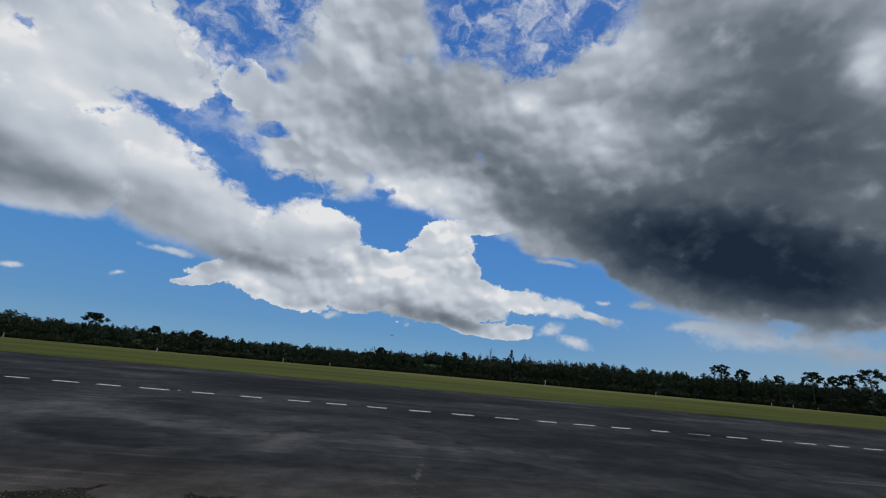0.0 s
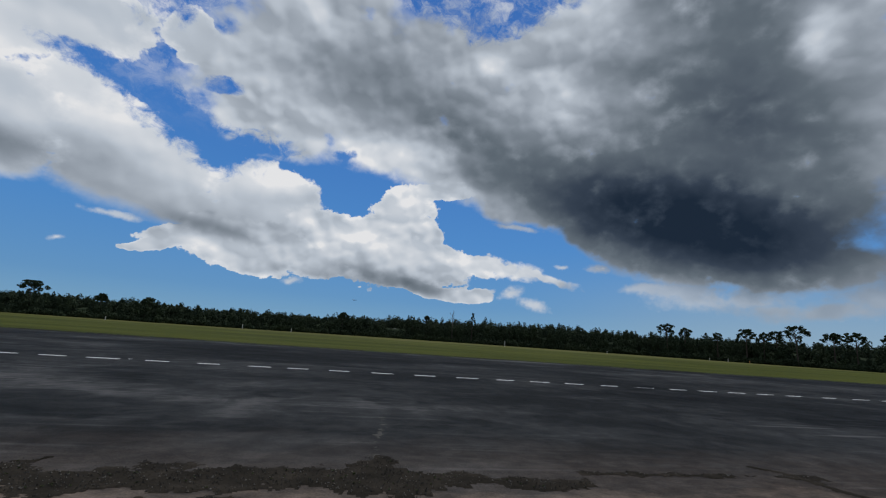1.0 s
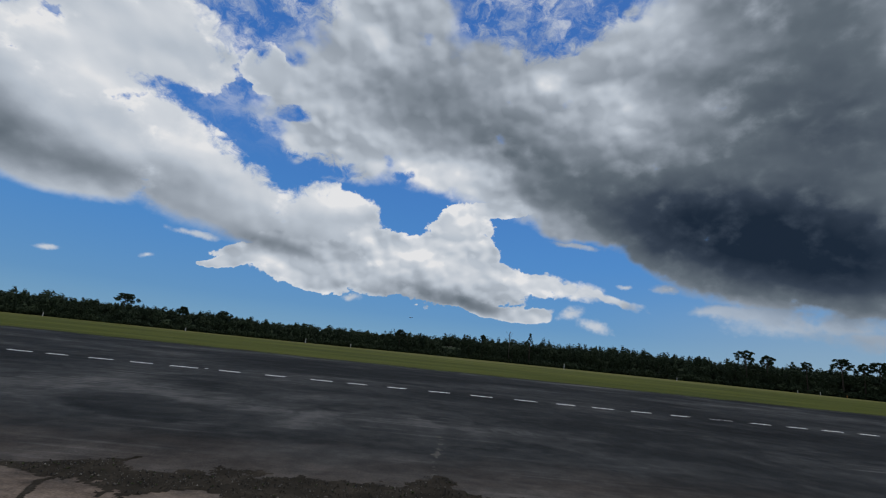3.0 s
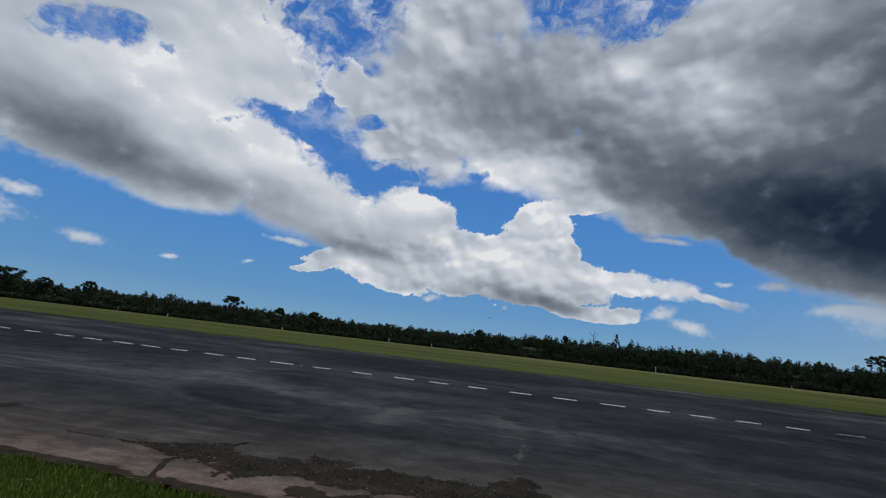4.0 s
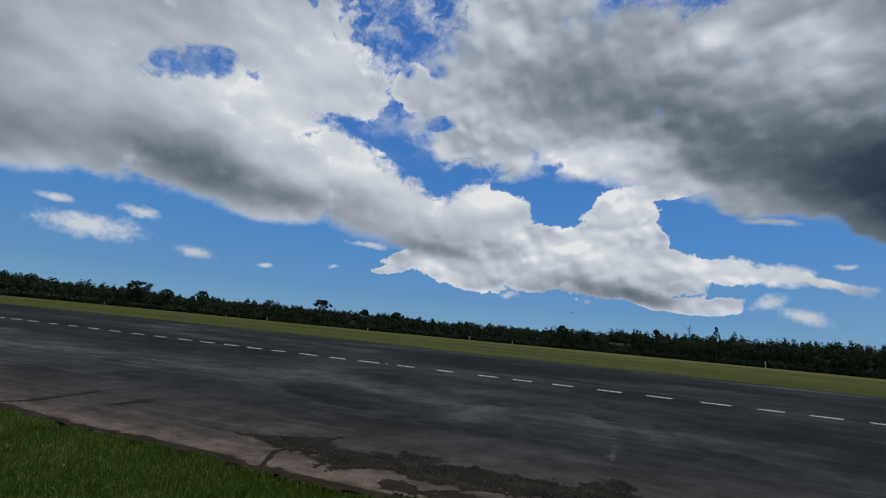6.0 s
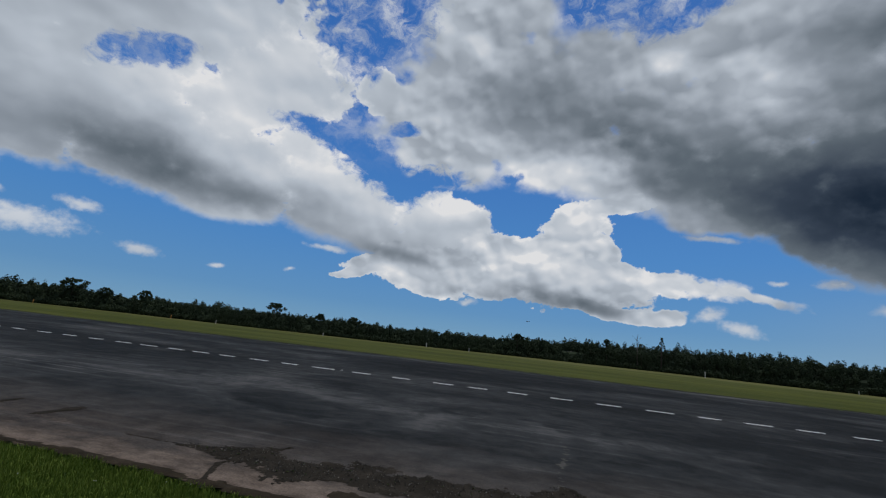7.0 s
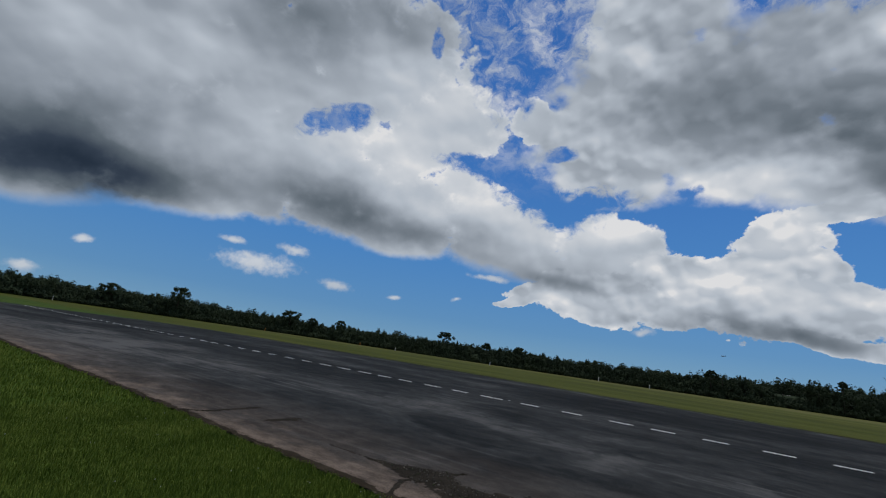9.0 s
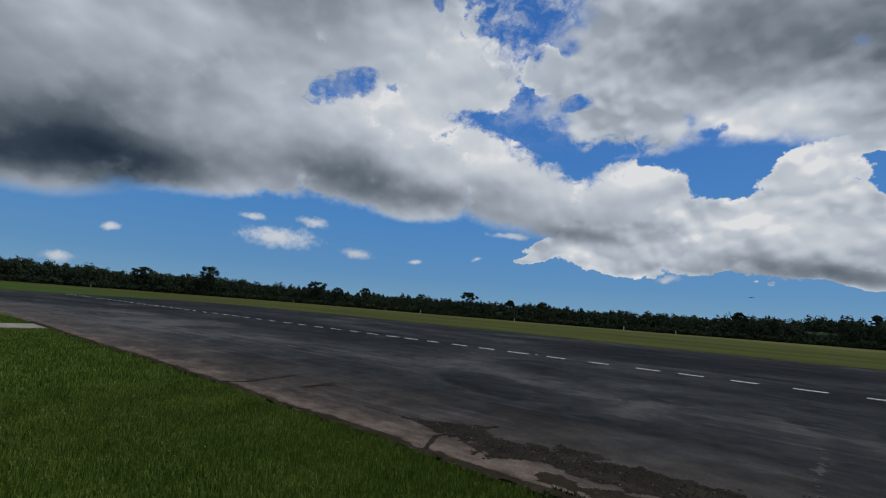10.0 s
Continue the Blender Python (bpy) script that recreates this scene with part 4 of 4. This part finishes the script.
def undergrowth(az0, az1, count):
    """Scrub along the foot of the wood."""
    leaf = []
    for _ in range(count):
        az = rng.uniform(az0, az1)
        r = np.interp(az, EDGE_AZ, EDGE_R) + rng.uniform(-2.5, 4.0)
        x, y = at(az, r)
        h = rng.uniform(0.8, 3.2) * r / 200
        leaf.append(crown_leaves(x, y, -0.1, h, h * rng.uniform(0.6, 1.1), 80, 0.30 * r / 200, 7))
    v = np.concatenate(leaf)
    return tagged(mesh_object("undergrowth", v, soup(v, 4), LEAF), "dense dark scrub at the foot of the woods", "bushes", kind="stuff")


woods(-86, -38, 60, 1250, "dark green mixed woods beyond the far grass", 0.12)
woods(-38, 10, 60, 1350, "dark green mixed woods beyond the far grass", 0.25)
woods(10, 74, 70, 1750, "dark green pine woods beyond the far grass", 0.6)
undergrowth(-86, 74, 2300)


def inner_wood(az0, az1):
    """A lumpy solid sheet added behind the first trees, standing in for the wood's unlit inside."""
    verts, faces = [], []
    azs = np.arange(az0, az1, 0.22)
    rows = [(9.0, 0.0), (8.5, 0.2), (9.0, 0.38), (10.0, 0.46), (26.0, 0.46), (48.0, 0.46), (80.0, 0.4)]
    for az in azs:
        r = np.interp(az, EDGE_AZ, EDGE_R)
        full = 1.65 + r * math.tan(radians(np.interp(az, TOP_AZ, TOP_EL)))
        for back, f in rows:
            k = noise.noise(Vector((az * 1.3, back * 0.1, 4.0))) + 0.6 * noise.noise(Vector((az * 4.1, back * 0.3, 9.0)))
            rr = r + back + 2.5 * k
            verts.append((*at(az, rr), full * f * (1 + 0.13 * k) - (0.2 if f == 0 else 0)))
    m = len(rows)
    for i in range(len(azs) - 1):
        for j in range(m - 1):
            faces.append((i * m + j, (i + 1) * m + j, (i + 1) * m + j + 1, i * m + j + 1))
    return tagged(mesh_object("inner_wood", verts, faces, LEAF), "dense dark inside of the woods", "woods", kind="stuff")


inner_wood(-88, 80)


def limb(bm, a, b, ra, rb, sides=6):
    """A tapered length of trunk or branch."""
    d = (Vector(b) - Vector(a))
    q = d.to_track_quat("Z", "Y")
    ring = []
    for p, r in ((a, ra), (b, rb)):
        ring.append([bm.verts.new(Vector(p) + q @ Vector((r * math.cos(6.2832 * i / sides), r * math.sin(6.2832 * i / sides), 0))) for i in range(sides)])
    for i in range(sides):
        j = (i + 1) % sides
        bm.faces.new((ring[0][i], ring[0][j], ring[1][j], ring[1][i]))
    bm.faces.new(ring[1])


def lone_tree(az, r, top_el, kind, spread, label):
    """A tree that stands above the wood: trunk with limbs, and a crown in clumps with gaps."""
    x, y = at(az, r)
    h = 1.65 + r * math.tan(radians(top_el))
    base = new(kind, None)
    base.location = (x, y, -0.05)
    bm = bmesh.new()
    g = random.Random(int(az * 10) + 900)
    lean = (g.uniform(-0.02, 0.02) * h, g.uniform(-0.02, 0.02) * h)
    top = (lean[0], lean[1], h * 0.93)
    mid = (lean[0] * 0.3, lean[1] * 0.3, h * 0.5)
    limb(bm, (0, 0, 0), mid, h * 0.022, h * 0.016)
    limb(bm, mid, top, h * 0.016, h * 0.005)
    tufts = []
    rad = r * math.tan(radians(spread))
    n = {"pine_tree": 17, "oak_tree": 18, "conifer_tree": 20, "dead_tree": 12}[kind]
    for i in range(n):
        f = (i + 0.5) / n
        if kind == "pine_tree":
            zz, reach = h * (0.70 + 0.25 * f), rad * math.sqrt(max(0.06, 1 - (f * 1.45 - 0.5) ** 2)) * g.uniform(0.35, 1.0)
        elif kind == "oak_tree":
            zz, reach = h * (0.60 + 0.34 * f), rad * math.sqrt(max(0.05, 1 - (f * 1.5 - 0.45) ** 2)) * g.uniform(0.55, 1.05)
        elif kind == "conifer_tree":
            zz, reach = h * (0.45 + 0.54 * f), rad * (1.05 - f) * g.uniform(0.75, 1.1)
        else:
            zz, reach = h * (0.62 + 0.34 * f), rad * g.uniform(0.35, 1.0)
        an = i * 2.4 + g.uniform(-0.4, 0.4)
        s0 = (lean[0] * zz / h, lean[1] * zz / h, zz - reach * 0.45)
        e = (s0[0] + reach * math.cos(an), s0[1] + reach * math.sin(an), zz + reach * (0.15 if kind != "dead_tree" else 0.6))
        limb(bm, s0, e, h * 0.006, h * 0.002, 4)
        if kind == "dead_tree":
            limb(bm, tuple((Vector(s0) * 0.5 + Vector(e) * 0.5)), (e[0] * 1.25, e[1] * 0.6, e[2] + reach * 0.35), h * 0.003, h * 0.001, 4)
        tufts.append((e, max(reach * 0.42, rad * (0.2 if kind == "conifer_tree" else 0.33))))
    part("trunk", bm, DEAD_WOOD if kind == "dead_tree" else BARK, base)
    if kind != "dead_tree":
        tufts.append(((lean[0], lean[1], h * 0.96), rad * 0.3))
        parts = []
        for (ex, ey, ez), tr in tufts:
            flat = 0.62 if kind == "pine_tree" else 0.8
            parts.append(crown_leaves(ex, ey, ez - tr * flat, min(h, ez + tr * flat), tr, 80, 0.26 * r / 200, 4))
        if kind == "oak_tree":
            parts.append(crown_leaves(0, 0, h * 0.45, h * 0.8, rad * 0.8, 260, 0.34 * r / 200, 12))
        v = np.concatenate(parts)
        mesh_object("crown", v, soup(v, 4), PINE_LEAF if kind != "oak_tree" else LEAF, base)
    return tagged(base, label, "tree")


PINE = "tall dark pine with a flat tufted crown above the woods"
OAK = "broad round-crowned tree standing above the woods"
for az, r, el, kind, spread, label in [
        (-64.6, 318, 3.15, "oak_tree", 1.15, OAK), (-70.8, 345, 2.35, "oak_tree", 1.0, "bare-topped thin tree rising over the woods"), (-52.4, 265, 2.55, "oak_tree", 1.25, OAK),
        (-46.2, 236, 2.25, "oak_tree", 0.75, OAK), (-49.7, 250, 2.05, "oak_tree", 0.6, "small round tree among the woods"), (-32.9, 186, 2.75, "pine_tree", 1.1, PINE), (-27.5, 180, 2.1, "pine_tree", 0.6, "small pine among the dark woods"),
        (-23.3, 178, 2.15, "oak_tree", 0.8, "small round tree among the woods"), (-2.2, 182, 2.35, "pine_tree", 0.7, "small pine among the dark woods"), (8.5, 196, 2.75, "pine_tree", 0.5, "small pine among the dark woods"),
        (14.4, 202, 3.45, "conifer_tree", 0.55, "slim pointed conifer standing above the woods"), (11.9, 200, 3.5, "dead_tree", 0.55, "bare dead tree standing above the woods"),
        (37.5, 242, 3.45, "pine_tree", 0.95, PINE), (39.3, 246, 3.05, "pine_tree", 0.8, PINE), (45.0, 256, 3.2, "pine_tree", 0.95, PINE), (46.5, 258, 2.9, "pine_tree", 0.55, PINE),
        (47.6, 262, 3.1, "pine_tree", 0.8, PINE), (49.2, 262, 3.7, "pine_tree", 1.25, PINE), (52.0, 272, 3.1, "pine_tree", 0.9, PINE), (53.6, 276, 3.2, "pine_tree", 0.9, PINE), (56.0, 282, 3.2, "pine_tree", 0.75, PINE),
        (58.2, 288, 3.3, "pine_tree", 1.0, PINE), (60.5, 292, 3.1, "pine_tree", 0.9, PINE), (42.4, 250, 2.7, "pine_tree", 0.5, PINE)]:
    lone_tree(az, r, el, kind, spread, label)


# ---- marker posts along the foot of the wood ----
def marker_post(az, r, height, mat, label):
    x, y = at(az, r)
    base = new("marker_post", None)
    base.location = (x, y, -0.03)
    bm = bmesh.new()
    w = 0.13
    bmesh.ops.create_cone(bm, cap_ends=True, segments=10, radius1=w, radius2=w * 0.92, depth=height, matrix=Matrix.Translation((0, 0, height / 2)))
    part("post", bm, mat, base)
    bm = bmesh.new()
    bmesh.ops.create_cone(bm, cap_ends=True, segments=10, radius1=w * 1.25, radius2=w * 0.5, depth=0.14, matrix=Matrix.Translation((0, 0, height + 0.07)))
    part("cap", bm, mat, base)
    bm = bmesh.new()
    bmesh.ops.create_cone(bm, cap_ends=True, segments=12, radius1=0.34, radius2=0.28, depth=0.09, matrix=Matrix.Translation((0, 0, 0.035)))
    part("foot", bm, CONCRETE, base)
    return tagged(base, label, "marker post", "marker posts along the field")


WP, OP = "white plastic marker post standing in the far grass", "faded orange marker post standing in the far grass"
for az, r, h, mat, label in [(-13.7, 165, 1.3, WHITE, WP), (-8.2, 168, 1.0, WHITE, WP), (18.7, 176, 1.9, WHITE, WP), (31.0, 205, 1.0, WHITE, WP), (43.3, 236, 1.2, WHITE, WP), (41.6, 240, 1.0, WHITE, WP),
                             (45.2, 244, 0.9, ORANGE, OP), (-26.8, 162, 0.9, WHITE, WP), (-55.0, 255, 1.5, ORANGE, OP), (-43.5, 205, 1.3, ORANGE, OP), (-39.0, 190, 1.2, WHITE, WP), (-75.1, 325, 2.0, WHITE, WP), (57.5, 275, 1.3, WHITE, WP)]:
    marker_post(az, r, h, mat, label)


# ---- a low building half hidden among the trees ----
def shed(az, r):
    x, y = at(az, r)
    base = new("farm_shed", None)
    base.location = (x, y, 0)
    base.rotation_euler = (0, 0, radians(-az + 8))
    base.scale = (0.62, 0.62, 0.8)

    def box(name, x0, x1, y0, y1, z0, z1, mat, parent=base):
        bm = bmesh.new()
        bmesh.ops.create_cube(bm, size=1.0, matrix=Matrix.LocRotScale(((x0 + x1) / 2, (y0 + y1) / 2, (z0 + z1) / 2), None, (x1 - x0, y1 - y0, z1 - z0)))
        bmesh.ops.bevel(bm, geom=bm.edges[:], offset=0.02, segments=1, affect="EDGES")
        return part(name, bm, mat, parent)
    box("wall", -4.5, 4.5, -2.5, 2.5, 0, 4.1, SIDING)
    bm = bmesh.new()
    prof = [(-3.0, 4.0), (0.0, 5.6), (3.0, 4.0), (3.0, 3.85), (0.0, 5.4), (-3.0, 3.85)]
    ends = [[bm.verts.new((xx, py, pz)) for py, pz in prof] for xx in (-5.0, 5.0)]
    for i in range(6):
        j = (i + 1) % 6
        bm.faces.new((ends[0][i], ends[0][j], ends[1][j], ends[1][i]))
    bm.faces.new(ends[0][::-1])
    bm.faces.new(ends[1])
    part("roof", bm, ROOF, base, "pale metal roof")
    for wx in (-2.6, 2.4):
        box("window", wx - 0.6, wx + 0.6, -2.56, -2.46, 1.3, 2.6, DARK)
    box("door", -0.5, 0.5, -2.56, -2.46, 0.0, 2.1, DARK)
    return tagged(base, "small pale building with a metal roof among trees", "building")


shed(4.3, 204)


# ---- a light aircraft low over the woods ----
def light_aircraft(az, el, r):
    x, y = at(az, r)
    base = new("light_aircraft", None)
    base.location = (x, y, 1.65 + r * math.tan(radians(el)))
    base.rotation_euler = (radians(6), 0, radians(-az))
    bm = bmesh.new()
    ring = []
    for px, rad in ((-2.9, 0.08), (-2.4, 0.34), (-1.4, 0.52), (0.0, 0.5), (1.6, 0.28), (3.3, 0.10)):
        ring.append([bm.verts.new((px, rad * math.cos(a * 0.7854), rad * 1.1 * math.sin(a * 0.7854))) for a in range(8)])
    for a, b in zip(ring, ring[1:]):
        for i in range(8):
            j = (i + 1) % 8
            bm.faces.new((a[i], b[i], b[j], a[j]))
    bm.faces.new(ring[0])
    bm.faces.new(ring[-1][::-1])
    part("fuselage", bm, DARK, base)

    def foil(name, x0, x1, half, z, tip, upright=False):
        bm = bmesh.new()
        rows = []
        for side in (-1, 0, 1):
            k = 1.0 - abs(side) * tip
            rows.append([bm.verts.new((px, 0, z + half * (side + 1)) if upright else (px, side * half, z + dz)) for px, dz in ((x0, 0), ((x0 + x1) / 2, 0.08), (x0 + (x1 - x0) * k, 0), ((x0 + x1) / 2, -0.05))])
        for a, b in zip(rows, rows[1:]):
            for i in range(4):
                bm.faces.new((a[i], a[(i + 1) % 4], b[(i + 1) % 4], b[i]))
        part(name, bm, DARK, base)
    foil("wing", -1.6, -0.2, 4.4, 0.55, 0.25)
    foil("tailplane", 2.5, 3.3, 1.5, 0.1, 0.3)
    bm = bmesh.new()
    fin = [[bm.verts.new((px, w, pz)) for px, pz in ((2.3, 0.1), (3.3, 0.1), (3.5, 1.3), (3.0, 1.3))] for w in (-0.05, 0.05)]
    for i in range(4):
        j = (i + 1) % 4
        bm.faces.new((fin[0][i], fin[0][j], fin[1][j], fin[1][i]))
    bm.faces.new(fin[0][::-1])
    bm.faces.new(fin[1])
    part("fin", bm, DARK, base)
    return tagged(base, "small dark light aircraft flying low over the woods", "aircraft")


light_aircraft(-1.05, 3.94, 760)
